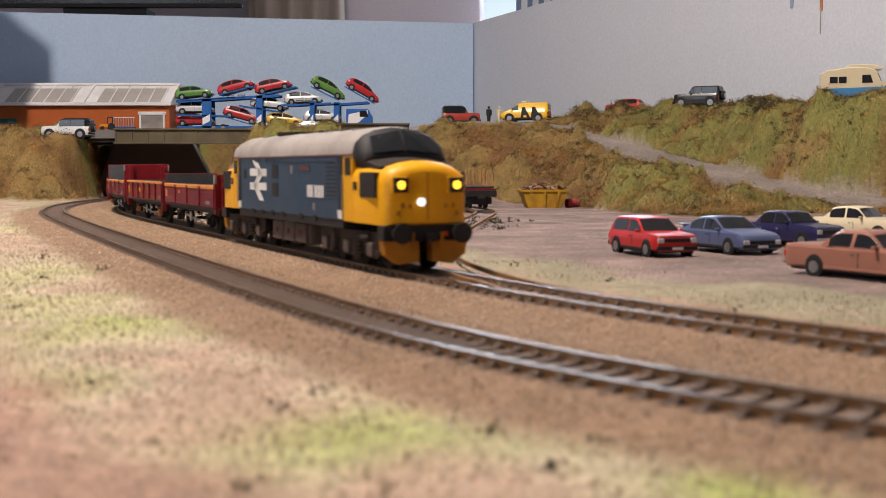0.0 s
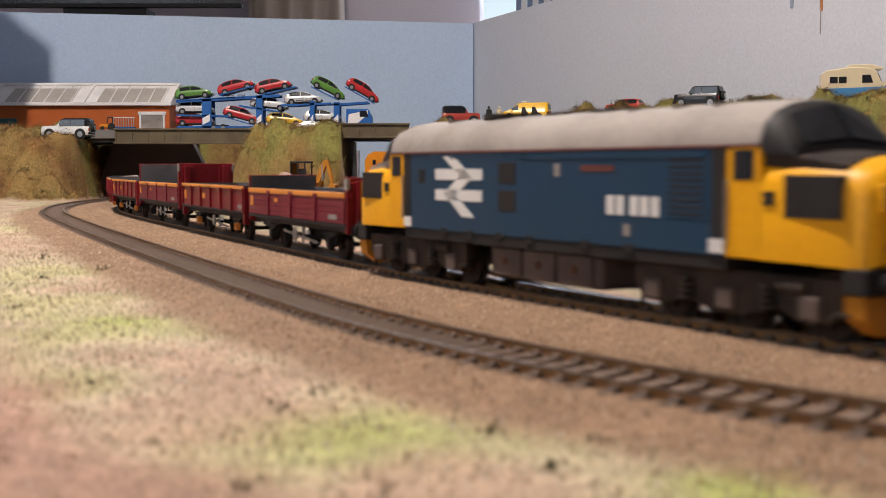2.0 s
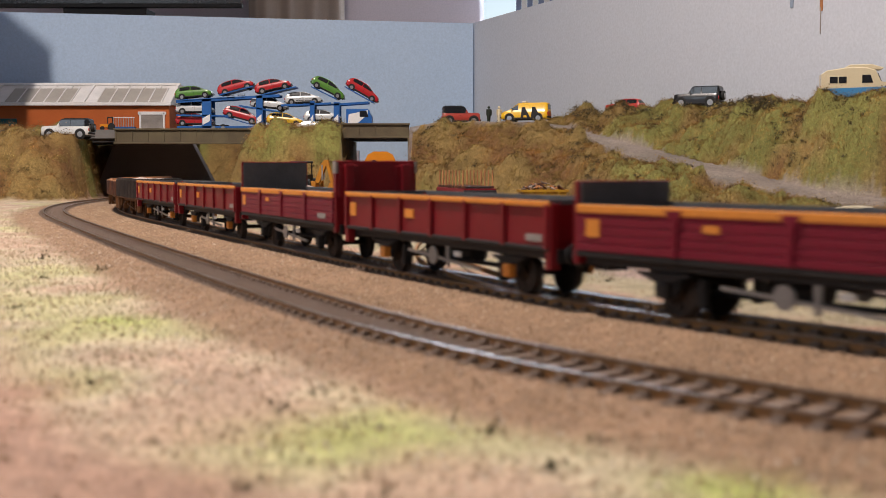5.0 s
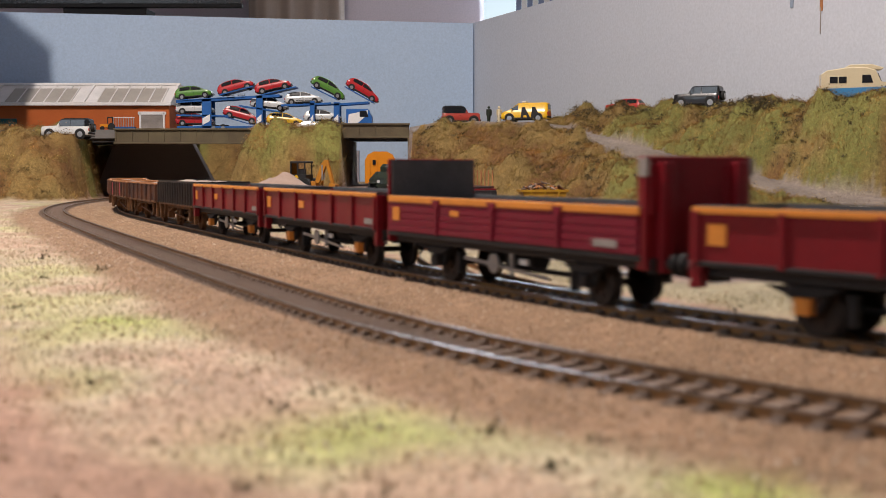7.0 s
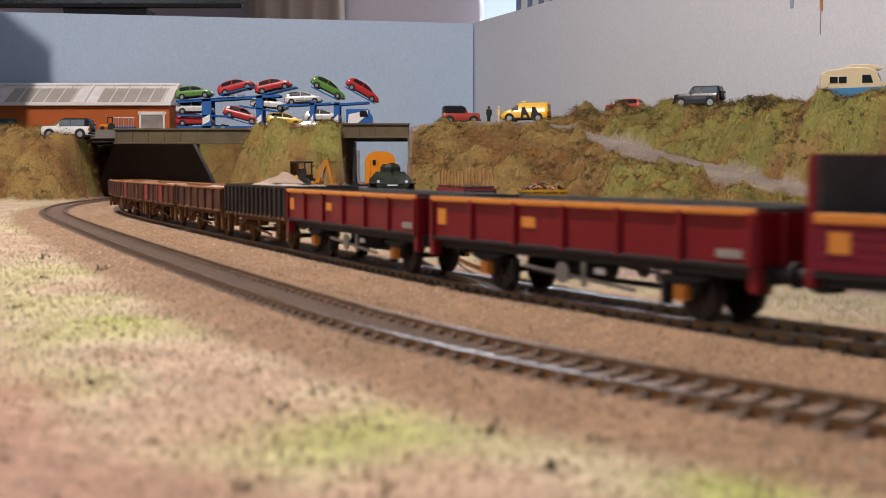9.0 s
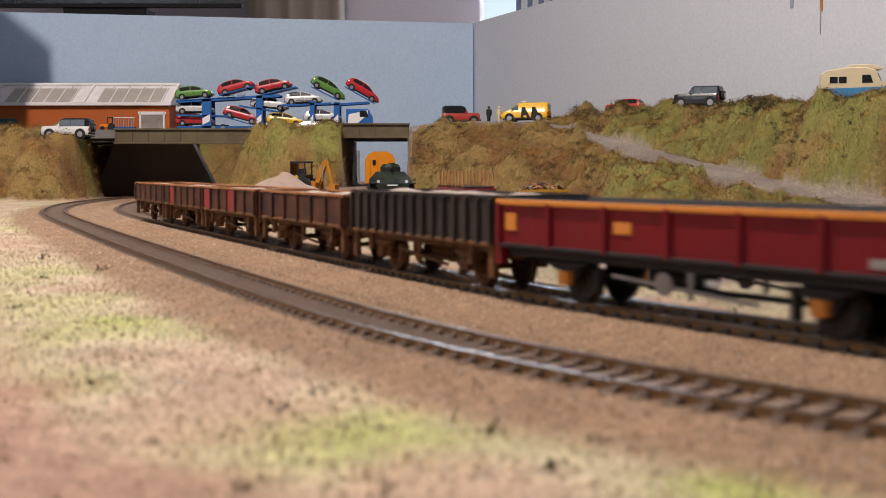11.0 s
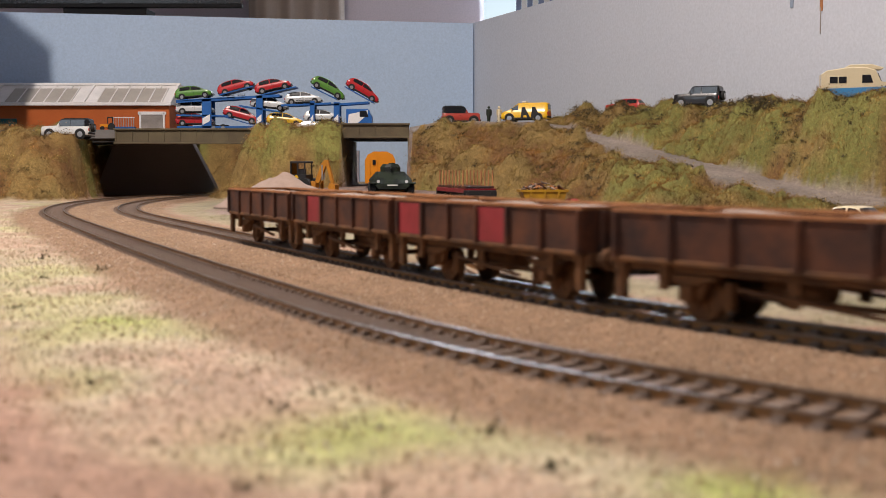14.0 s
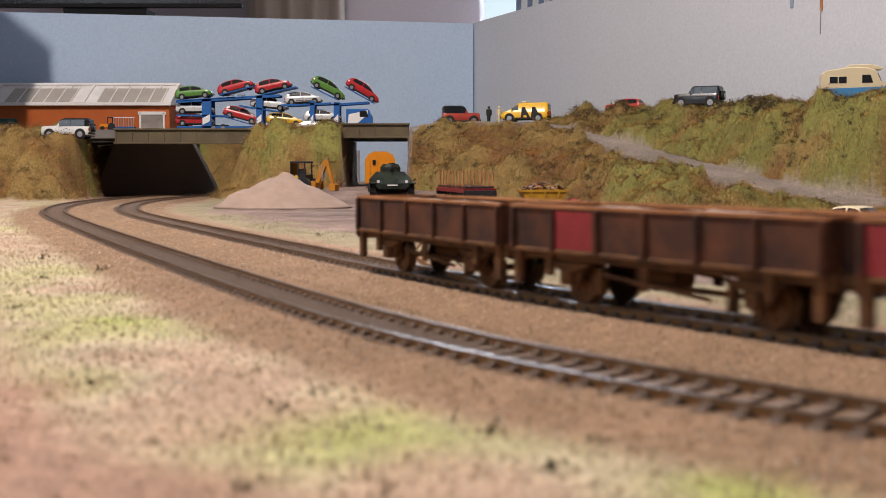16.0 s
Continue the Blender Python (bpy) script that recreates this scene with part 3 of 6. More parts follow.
def locomotive():
    t = thing("diesel_locomotive", "blue diesel model locomotive with yellow ends and grey roof, lights on", "locomotive")
    mmr = lambda x, w, a, b, c: [tuple(q * 0.001 for q in p) for p in ring(x, w, a, b, c)]
    body = smooth(part("body", loft([mmr(-76, 17.7, 17, 41, 41.6), mmr(76, 17.7, 17, 41, 41.6)]), M_BLUE, t, "rail blue body side"))
    part("lower_band", bx(-76, 76, -17.4, 17.4, 13.6, 17.1, b=0.3), M_BLACK, t)
    roof = smooth(part("roof", loft([mmr(-86, 17.55, 41.2, 42, 51.5), mmr(-83, 17.6, 41.2, 42, 52), mmr(83, 17.6, 41.2, 42, 52), mmr(86, 17.55, 41.2, 42, 51.5)]), M_ROOF, t, "weathered grey roof"))
    part("fan_grille", cyl(mm(-38, 0, 52.2), 0.009, 0.0016, "z", 28), M_UNDER, roof)
    for x in (-8, 14):
        part("exhaust_panel", bx(x - 5, x + 5, -5, 5, 51.2, 52.5, b=0.4), M_UNDER, roof)
    for x in (-62, 30, 48, 62):
        part("roof_rib", bx(x - 0.4, x + 0.4, -9, 9, 49.5, 51.8), M_ROOF, roof)
    for s in (-1, 1):
        part("gutter", bx(-86, 86, *sorted((s * 17.5, s * 18.0)), 41.0, 41.6), M_CREST, t)
    for e in (1, -1):
        cab = part("cab", bx(*sorted((e * 76, e * 86.5)), -17.75, 17.75, 16.6, 41.0, b=0.4), M_YELLOW, t, "yellow cab with side windows")
        nose = loft([mmr(e * 86, 17.6, 16.6, 33, 40.6), mmr(e * 97, 17.2, 16.6, 33, 40.2), mmr(e * 108, 16.6, 16.4, 32, 39.2), mmr(e * 112, 15.8, 16.2, 31.2, 38.2),
                     mmr(e * 114, 14.6, 16.6, 30.6, 37.0), mmr(e * 115, 12.8, 17.4, 29.6, 35.0)])
        nose = smooth(part("nose", nose, M_YELLOW, t, "rounded yellow warning nose"), 50)
        top = loft([[(e * 0.086, y * 0.0168, 0.0402 + 0.0010 * (1 - y * y)) for y in (-1, -0.6, -0.2, 0.2, 0.6, 1)] + [(e * 0.086, y * 0.0164, 0.037) for y in (1, -1)],
                    [(e * 0.1075, y * 0.0145, 0.0368 + 0.0027 * (1 - y * y)) for y in (-1, -0.6, -0.2, 0.2, 0.6, 1)] + [(e * 0.1075, y * 0.0145, 0.035) for y in (1, -1)]])
        part("nose_top", top, M_ROOF if e < 0 else M_UNDER, nose, "dark dusty nose top")
        ws = loft([mmr(e * 86.1, 17.5, 39.5, 42, 51.6), mmr(e * 88, 17.4, 39.5, 41.8, 50.9), mmr(e * 90.5, 17.1, 39.4, 41.2, 48.9), mmr(e * 93, 16.6, 39.2, 40.2, 45.4), mmr(e * 95.2, 15.8, 38.9, 39.4, 41.2)])
        ws = smooth(part("windscreen_surround", ws, M_BLACK, t, "black windscreen surround"), 50)
        for s in (-1, 1):
            pane = bmesh.new()
            q = [(e * 89.0, s * 0.7, 50.0), (e * 88.6, s * 12.0, 47.6), (e * 94.4, s * 12.8, 41.4), (e * 94.6, s * 0.7, 42.6)]
            a = [pane.verts.new(mm(x + e * 0.9, y, z + 0.5)) for x, y, z in q]
            b = [pane.verts.new(mm(x - e * 1.5, y, z - 1.5)) for x, y, z in q]
            pane.faces.new(a), pane.faces.new(b[::-1])
            for i in range(4):
                pane.faces.new((a[i], a[(i + 1) % 4], b[(i + 1) % 4], b[i]))
            part("windscreen_pane", pane, M_GLASS, ws)
            part("side_window", bx(*sorted((e * 78.2, e * 84.8)), *sorted((s * 17.0, s * 17.95)), 33.8, 40.4, b=0.25), M_GLASS, cab)
            part("window_frame", bx(*sorted((e * 81.2, e * 81.8)), *sorted((s * 17.0, s * 18.05)), 33.8, 40.4), M_BLACK, cab)
            part("cab_door", bx(*sorted((e * 71.5, e * 76.2)), *sorted((s * 17.3, s * 17.9)), 18.0, 41.0, b=0.15), M_BLACK, t, "dark recessed cab door")
            part("handrail", cyl(mm(e * 76.6, s * 18.2, 27), 0.0003, 0.014, "z", 6), M_STEEL, t)
            part("white_patch", bx(*sorted((e * 71.0, e * 75.8)), *sorted((s * 17.5, s * 18.05)), 17.4, 20.6), M_WHITE, t)
            part("nose_grille", bx(*sorted((e * 93.0, e * 108.5)), *sorted((s * 15.0, s * 17.45)), 26.0, 35.0, b=0.2), M_BLACK, nose, "dark nose side panel")
            part("nose_crest", bx(*sorted((e * 87.4, e * 90.6)), *sorted((s * 17.2, s * 17.85)), 28.5, 31.5), M_UNDER, nose)
            part("headcode_surround", bx(*sorted((e * 112.6, e * 116.0)), *sorted((s * 7.6, s * 13.6)), 27.6, 33.4, b=0.5), M_YELLOW, nose)
            hc = part("headcode_box", bx(*sorted((e * 113.6, e * 116.6)), *sorted((s * 7.9, s * 13.3)), 27.9, 33.2, b=0.2), M_BLACK, nose)
            part("headcode_light", cyl(mm(e * 116.7, s * 10.6, 30.6), 0.0015, 0.0005, "x", 18), M_LAMP_Y if e > 0 else M_CREST, hc, "round yellow light" if e > 0 else "")
            for y, z in ((9.6, 23.4), (6.8, 23.2), (11.2, 20.6)):
                part("pipe_bracket", bx(*sorted((e * 114, e * 115.6)), s * y - 0.5, s * y + 0.5, z - 0.9, z + 0.9, b=0.2), M_PLOUGH, nose)
        part("headlight", cyl(mm(e * 115.4, 2.6 * e * -1, 24.6), 0.0014, 0.0012, "x", 20), M_LAMP_W if e > 0 else M_GLASS, nose, "bright white headlight" if e > 0 else "")
        part("door_seam", bx(*sorted((e * 114.6, e * 115.15)), -0.2, 0.2, 18, 35), M_PLOUGH, nose)
        beam = part("buffer_beam", bx(*sorted((e * 108, e * 114.5)), -16.4, 16.4, 11.0, 16.4, b=0.5), M_BLACK, t, "black buffer beam")
        for s in (-1, 1):
            bm = cyl(mm(e * 116.5, s * 11.4, 13.8), 0.0022, 0.006, "x", 14)
            add_cyl(bm, mm(e * 119.6, s * 11.4, 13.8), 0.0036, 0.0012, "x", 18)
            part("buffer", bm, M_BLACK, beam)
            pl = [(s * 2.6, 10.6), (s * 16.0, 10.8), (s * 15.4, 6.2), (s * 10.4, 2.6), (s * 2.6, 3.4)]
            part("snow_plough", prism([(a * 0.001, b * 0.001) for a, b in pl], *sorted((e * 0.1085, e * 0.1135)), axis="x"), M_PLOUGH, t, "orange-yellow snow plough")
            part("brake_pipe", cyl(mm(e * 115.2, s * 5.6, 11), 0.0006, 0.006, "z", 8), M_PLOUGH, beam)
        part("coupling_hook", bx(*sorted((e * 114, e * 119)), -1.4, 1.4, 10.6, 13.6, b=0.4), M_BLACK, beam)
        part("hook_light", bx(*sorted((e * 114.5, e * 116.5)), 6.4, 7.6, 12.6, 14.2, b=0.3), M_RED, beam)
    # markings and grilles on both flanks
    for s in (-1, 1):
        y0, y1 = sorted((s * 17.6, s * 17.86))
        logo = bmesh.new()
        for z in (33.0, 26.6):
            add_box(logo, *mm(-55, -27, y0, y1, z - 0.2, z + 3.2))
        zz = [(-38.5, 21.6), (-31.5, 21.6), (-42.5, 28.2), (-32.5, 33.6), (-43.5, 40.0), (-50.5, 40.0), (-40.0, 34.2), (-49.5, 28.4)]
        add_prism(logo, [(a * 0.001, b * 0.001) for a, b in zz], y0 * 0.001, y1 * 0.001)
        part("white_emblem", logo, M_WHITE, body, "large white emblem of two bars and a zigzag")
        for x in (33, 37, 42.4, 46.4, 50.4):
            part("number_bar", bx(x, x + 3.0, y0, y1, 24.8, 29.6), M_WHITE, body)
        for x, z, w, h in ((-18, 35, 9, 6), (-18, 27, 9, 6), (-66, 34.5, 4, 4.5)):
            part("side_grille", bx(x, x + w, y0 * 1.0, y1, z - 3, z + h - 3, b=0.1), M_BLACK, body)
        g = part("radiator_grille", bx(56, 70, y0, y1, 24.6, 38.6, b=0.1), M_BLUE, body)
        for k in range(9):
            part("slat", bx(57, 69, *sorted((s * 17.8, s * 17.95)), 25.6 + k * 1.55, 26.2 + k * 1.55), M_BLACK, g)
        part("nameplate", bx(22, 36, y0, y1, 35.6, 37.2), M_CREST, body, "small dull red nameplate")
        part("crest", bx(10, 12.6, y0, y1, 34.2, 37.6), M_ROOF, body)
        part("data_panel", bx(40, 42.4, y0, y1, 19.6, 22.6), M_ROOF, body)
        for x in (-52, -36, -20, -4, 22, 40):
            part("lifting_bracket", bx(x, x + 4, *sorted((s * 17.3, s * 17.9)), 15.4, 17.8, b=0.3), M_BLACK, t)
        for x in (-58, -46, -34, -22, -10):
            part("cantrail_panel", bx(x, x + 7, y0, y1, 39.2, 40.6), M_BLUE, body)
        part("cantrail_band", bx(-6, 70, y0, y1, 38.8, 40.8, b=0.3), M_BLUE, body)
    # underframe and bogies
    tank = part("fuel_tank", bx(-27, 27, -14.5, 14.5, 4.5, 13.8, b=1.2), M_TANK, t, "dusty brown fuel tank and battery boxes")
    for s in (-1, 1):
        for x in (-25, -8, 9):
            part("battery_box", bx(x, x + 15, *sorted((s * 13.8, s * 15.6)), 5.2, 13.2, b=0.4), M_TANK, tank)
            part("handle", cyl(mm(x + 7.5, s * 15.8, 9.4), 0.0012, 0.0006, "y", 10), M_RUST, tank)
    wm = finish("wheelset", wheel_mesh(0.0072), M_UNDER)
    for c in (-74, 74):
        bogie = part("bogie", bx(c - 30, c + 30, -11.5, 11.5, 7.5, 12.5, b=0.6), M_UNDER, t, "grimy six-wheel bogie")
        for s in (-1, 1):
            y0, y1 = sorted((s * 12.4, s * 14.6))
            fr = [(c - 33, 13.4), (c - 33, 7.6), (c - 29, 4.2), (c - 21, 4.2), (c - 15, 6.2), (c - 5, 3.8), (c + 5, 3.8), (c + 15, 6.2), (c + 21, 4.2), (c + 29, 4.2), (c + 33, 7.6), (c + 33, 13.4)]
            side = part("side_frame", prism([(a * 0.001, b * 0.001) for a, b in fr], y0 * 0.001, y1 * 0.001), M_UNDER, bogie)
            for x in (-27, 0, 27):
                x0 = c + x * 0.93
                part("axle_box", bx(x0 - 2.8, x0 + 2.8, *sorted((s * 14.2, s * 16.2)), 4.6, 9.8, b=0.6), M_TANK, bogie)
            for x in (-13, 13):
                bm = bmesh.new()
                for k in range(4):
                    add_cyl(bm, mm(c + x, s * 15.0, 6.4 + k * 1.5), 0.0021, 0.0007, "z", 10)
                part("spring", bm, M_UNDER, bogie)
            part("brake_cylinder", cyl(mm(c + 20, s * 15, 11.4), 0.0016, 0.008, "x", 10), M_UNDER, bogie)
            part("sand_pipe", cyl(mm(c - 31.5, s * 13.5, 6.2), 0.0005, 0.008, "z", 6), M_UNDER, bogie)
            part("footstep", bx(c + 32, c + 36, *sorted((s * 13.6, s * 16.4)), 6.4, 7.0), M_UNDER, bogie)
        for x in (-25, 0, 25):
            wheelset(t, (c + x) * 0.001, 0.0072, wm)
    return t


def under_gear(t, half, axle, mat, wheel, pale=False, yellow=False):
    """Solebars, axle guards, springs, brake gear and wheels shared by the wagons."""
    for s in (-1, 1):
        y0, y1 = sorted((s * 12.2, s * 14.2))
        part("solebar", bx(-half, half, y0, y1, 12.0, 15.6, b=0.3), mat, t)
        for e in (-1, 1):
            c = e * axle
            w = [(c - 6.5, 12.4), (c - 2.4, 5.4), (c + 2.4, 5.4), (c + 6.5, 12.4)]
            part("axle_guard", prism([(a * 0.001, b * 0.001) for a, b in w], *sorted((s * 0.0112, s * 0.0126))), mat, t)
            part("axle_box", bx(c - 2.0, c + 2.0, *sorted((s * 12.4, s * 15.2)), 5.2, 9.2, b=0.5), M_ORANGE if yellow else mat, t, "yellow-orange axle box" if yellow else "")
            bm = bmesh.new()
            for k in range(4):
                add_box(bm, *mm(c - 9 + k * 1.6, c + 9 - k * 1.6, *sorted((s * 12.8, s * 14.4)), 10.9 - k * 0.55, 11.4 - k * 0.55))
            part("leaf_spring", bm, mat, t)
            part("brake_shoe", bx(c - e * 9.6 - 1, c - e * 9.6 + 1, *sorted((s * 8.6, s * 11.4)), 3.2, 10.4, b=0.4), mat, t)
        part("brake_lever", prism([(-axle * 0.00055, 0.0098), (axle * 0.0006, 0.0066), (axle * 0.0006, 0.0056), (-axle * 0.00055, 0.0088)], *sorted((s * 0.0136, s * 0.0142))), M_STEEL if pale else mat, t)
        part("brake_wheel" if pale else "vee_hanger", cyl(mm(-4, s * 14.6, 8.6), 0.0030, 0.0006, "y", 16) if pale else bx(-5, -2, *sorted((s * 12.6, s * 13.6)), 6, 12.4), M_STEEL if pale else mat, t)
        if pale:
            part("air_pipe", bx(3.2, 4.8, *sorted((s * 12.8, s * 13.8)), 5.2, 12.6, b=0.2), M_STEEL, t, "pale grey upright fitting")
            part("label_plate", bx(10, 14, *sorted((s * 13.8, s * 14.5)), 9.2, 10.8), M_WHITE, t)
    part("brake_rod", cyl((0, 0, 0.006), 0.0008, axle * 0.0018, "x", 8), mat, t)
    part("air_tank", cyl((-0.014, 0.004, 0.0085), 0.0034, 0.016, "x", 14), mat, t)
    part("floor", bx(-half, half, -14.5, 14.5, 14.6, 15.8), mat, t)
    for e in (-1, 1):
        wheelset(t, e * axle * 0.001, 0.0062, wheel)


def rim(t, half, w, z, mat, thick=1.0, wide=1.4, name="top_edge", label=""):
    bm = bmesh.new()
    for s in (-1, 1):
        add_box(bm, *mm(-half - 0.3, half + 0.3, *sorted((s * (w + 0.35), s * (w - wide))), z, z + thick))
        add_box(bm, *mm(*sorted((s * (half + 0.32), s * (half - wide))), -w + wide, w - wide, z, z + thick))
    return part(name, bm, mat, t, label)


def load(t, half, w, z, mat, bumps, label, seed):
    """A heaped load with an uneven top."""
    bm, n, k = bmesh.new(), 26, 9
    rows = []
    for i in range(n):
        row = []
        for j in range(k):
            u, v = i / (n - 1) * 2 - 1, j / (k - 1) * 2 - 1
            h = bumps * (0.5 + 0.5 * math.cos(math.pi * v)) * (0.55 + 0.6 * noise.noise((u * 3 + seed, v * 1.2, seed))) + 0.6 * noise.noise((u * 14, v * 5, seed))
            row.append(bm.verts.new(mm(u * half, v * w, z + max(-1.5, h))))
        rows.append(row)
    for a, b in zip(rows, rows[1:]):
        for j in range(k - 1):
            bm.faces.new((a[j], b[j], b[j + 1], a[j + 1]))
    for f in bm.faces:
        f.smooth = True
    edge = bmesh.ops.extrude_face_region(bm, geom=bm.faces[:])
    for v in edge["geom"]:
        if isinstance(v, bmesh.types.BMVert):
            v.co.z = (z - 4) * 0.001
    return part("load", bm, mat, t, label)


def tub(t, half, w, z0, z1, mat, name="body", wall=0.9):
    q = lambda x, y, z: [(a * x * 0.001, b * y * 0.001, z * 0.001) for a, b in ((-1, -1), (1, -1), (1, 1), (-1, 1))]
    bm = loft([q(half, w, z0), q(half, w, z1), q(half - wall, w - wall, z1), q(half - wall, w - wall, z0 + 1)])
    return part(name, bm, mat, t)


def box_wagon(wheel):
    t = thing("box_wagon", "maroon ballast box wagon with panelled sides and orange top stripe", "railway wagon")
    body = tub(t, 70, 17.2, 15.2, 28.0, M_MAROON)
    for s in (-1, 1):
        for i in range(7):
            x = -69 + i * 23
            part("side_rib", bx(x - 0.9, x + 0.9, *sorted((s * 17.0, s * 18.3)), 15.0, 27.6, b=0.3), M_MAROON, body)
        part("lower_rail", bx(-70, 70, *sorted((s * 17.0, s * 18.0)), 14.6, 15.8, b=0.2), M_BLACK, body)
        for e in (-1, 1):
            part("corner_post", bx(*sorted((e * 68.0, e * 71.0)), *sorted((s * 14.6, s * 17.6)), 9.4, 27.8, b=0.3), M_MAROON, body)
        part("lettering_bars", bx(-66, -61, *sorted((s * 17.1, s * 17.5)), 19.6, 24.6), M_ORANGE, body)
        part("code_bars", bx(-19.5, -13, *sorted((s * 17.1, s * 17.5)), 20.6, 23.6), M_ORANGE, body)
        part("data_bars", bx(58, 66, *sorted((s * 17.1, s * 17.5)), 17.0, 19.0), M_ROOF, body)
    for e in (-1, 1):
        for y in (-9, 0, 9):
            part("end_rib", bx(*sorted((e * 69.8, e * 71.4)), y - 0.9, y + 0.9, 15.2, 27.4, b=0.3), M_MAROON, body)
        part("headstock", bx(*sorted((e * 69.0, e * 71.6)), -15.6, 15.6, 11.2, 15.2, b=0.3), M_BLACK, t)
        part("lamp_bracket", bx(*sorted((e * 71.2, e * 72.4)), 11, 12.4, 18, 20), M_WHITE, t)
    rim(t, 69.8, 17.0, 27.4, M_LOADGREY, 1.3, 1.3, "top_rail")
    for s in (-1, 1):
        part("stripe", bx(-70.2, 70.2, *sorted((s * 17.3, s * 18.0)), 26.9, 28.5, b=0.25), M_ORANGE, t, "orange top stripe")
    load(t, 68.4, 15.8, 26.6, M_LOADGREY, 1.2, "dark grey spoil load", 2)
    under_gear(t, 69, 43, M_BLACK, wheel, pale=True, yellow=True)
    buffers(t, 0.0712, 0.0114, 0.0138, M_BLACK)
    return t


def plank_wagon(wheel, end_z):
    t = thing("plank_wagon", "maroon open plank wagon with high end and orange top stripe", "railway wagon")
    body = tub(t, 69, 17.2, 15.2, 27.0, M_MAROON2)
    rim(t, 68.4, 17.1, 27.0, M_LOADGREY, 1.1, 1.5, "top_rail")
    for s in (-1, 1):
        for k in range(5):
            part("plank", bx(-68, 68, *sorted((s * 17.0, s * 17.75)), 15.8 + k * 2.25, 17.85 + k * 2.25, b=0.2), M_MAROON2, body)
        for x in (-34, 0, 34):
            part("side_latch", prism([((x - 2.6) * 0.001, 0.0272), ((x + 2.6) * 0.001, 0.0272), ((x + 0.9) * 0.001, 0.0242), ((x + 0.7) * 0.001, 0.0158), ((x - 0.7) * 0.001, 0.0158), ((x - 0.9) * 0.001, 0.0242)], *sorted((s * 0.0174, s * 0.0184))), M_MAROON2, body)
        part("stripe", bx(-68.6, 68.6, *sorted((s * 17.2, s * 18.0)), 25.8, 28.0, b=0.3), M_ORANGE, body, "orange top stripe")
        part("lettering_bars", bx(-65, -60, *sorted((s * 17.6, s * 17.95)), 19.6, 24.2), M_ORANGE, body)
        part("code_bars", bx(-25, -20, *sorted((s * 17.6, s * 17.95)), 22.2, 24.0), M_ORANGE, body)
        part("data_bars", bx(50, 60, *sorted((s * 17.6, s * 17.95)), 17.2, 19.2), M_ROOF, body)
        part("lower_rail", bx(-69, 69, *sorted((s * 16.6, s * 17.6)), 14.2, 15.8, b=0.2), M_BLACK, body)
    end = part("high_end", bx(67.2, 70.4, -17.2, 17.2, 12, end_z, b=0.4), M_MAROON, t, "high maroon end bulkhead")
    for y in (-12, 12):
        part("end_post", bx(70, 73.2, y - 1.8, y + 1.8, 11.5, end_z - 1.4, b=0.4), M_MAROON, end)
        part("end_plate", bx(70.2, 71.2, y - 4, y + 4, 26, end_z - 2, b=0.3), M_MAROON, end)
    for s in (-1, 1):
        part("white_tip", bx(68.0, 71.0, *sorted((s * 16.4, s * 17.5)), end_z - 5, end_z - 0.4), M_ROOF, end)
    part("rear_end", bx(-70.4, -68.8, -17.2, 17.2, 12, end_z + 0.2, b=0.3), M_MAROON, t, "high maroon end bulkhead with grey inside")
    part("inner_lining", bx(-68.9, -68.0, -16.4, 16.4, 16, end_z - 0.2), M_LOADGREY, t, "dark grey inner face of the high end")
    for y in (-12, 12):
        part("rear_post", bx(-73.2, -70, y - 1.8, y + 1.8, 11.5, end_z - 1.4, b=0.4), M_MAROON, t)
    load(t, 67, 15.6, 26.0, M_LOADGREY, 1.6, "dark grey spoil load", 5)
    for e in (-1, 1):
        part("headstock", bx(*sorted((e * 69.0, e * 71.4)), -15.6, 15.6, 11.2, 15.2, b=0.3), M_BLACK, t)
    under_gear(t, 69, 41, M_BLACK, wheel, pale=True)
    buffers(t, 0.0712, 0.0114, 0.0138, M_BLACK)
    return t


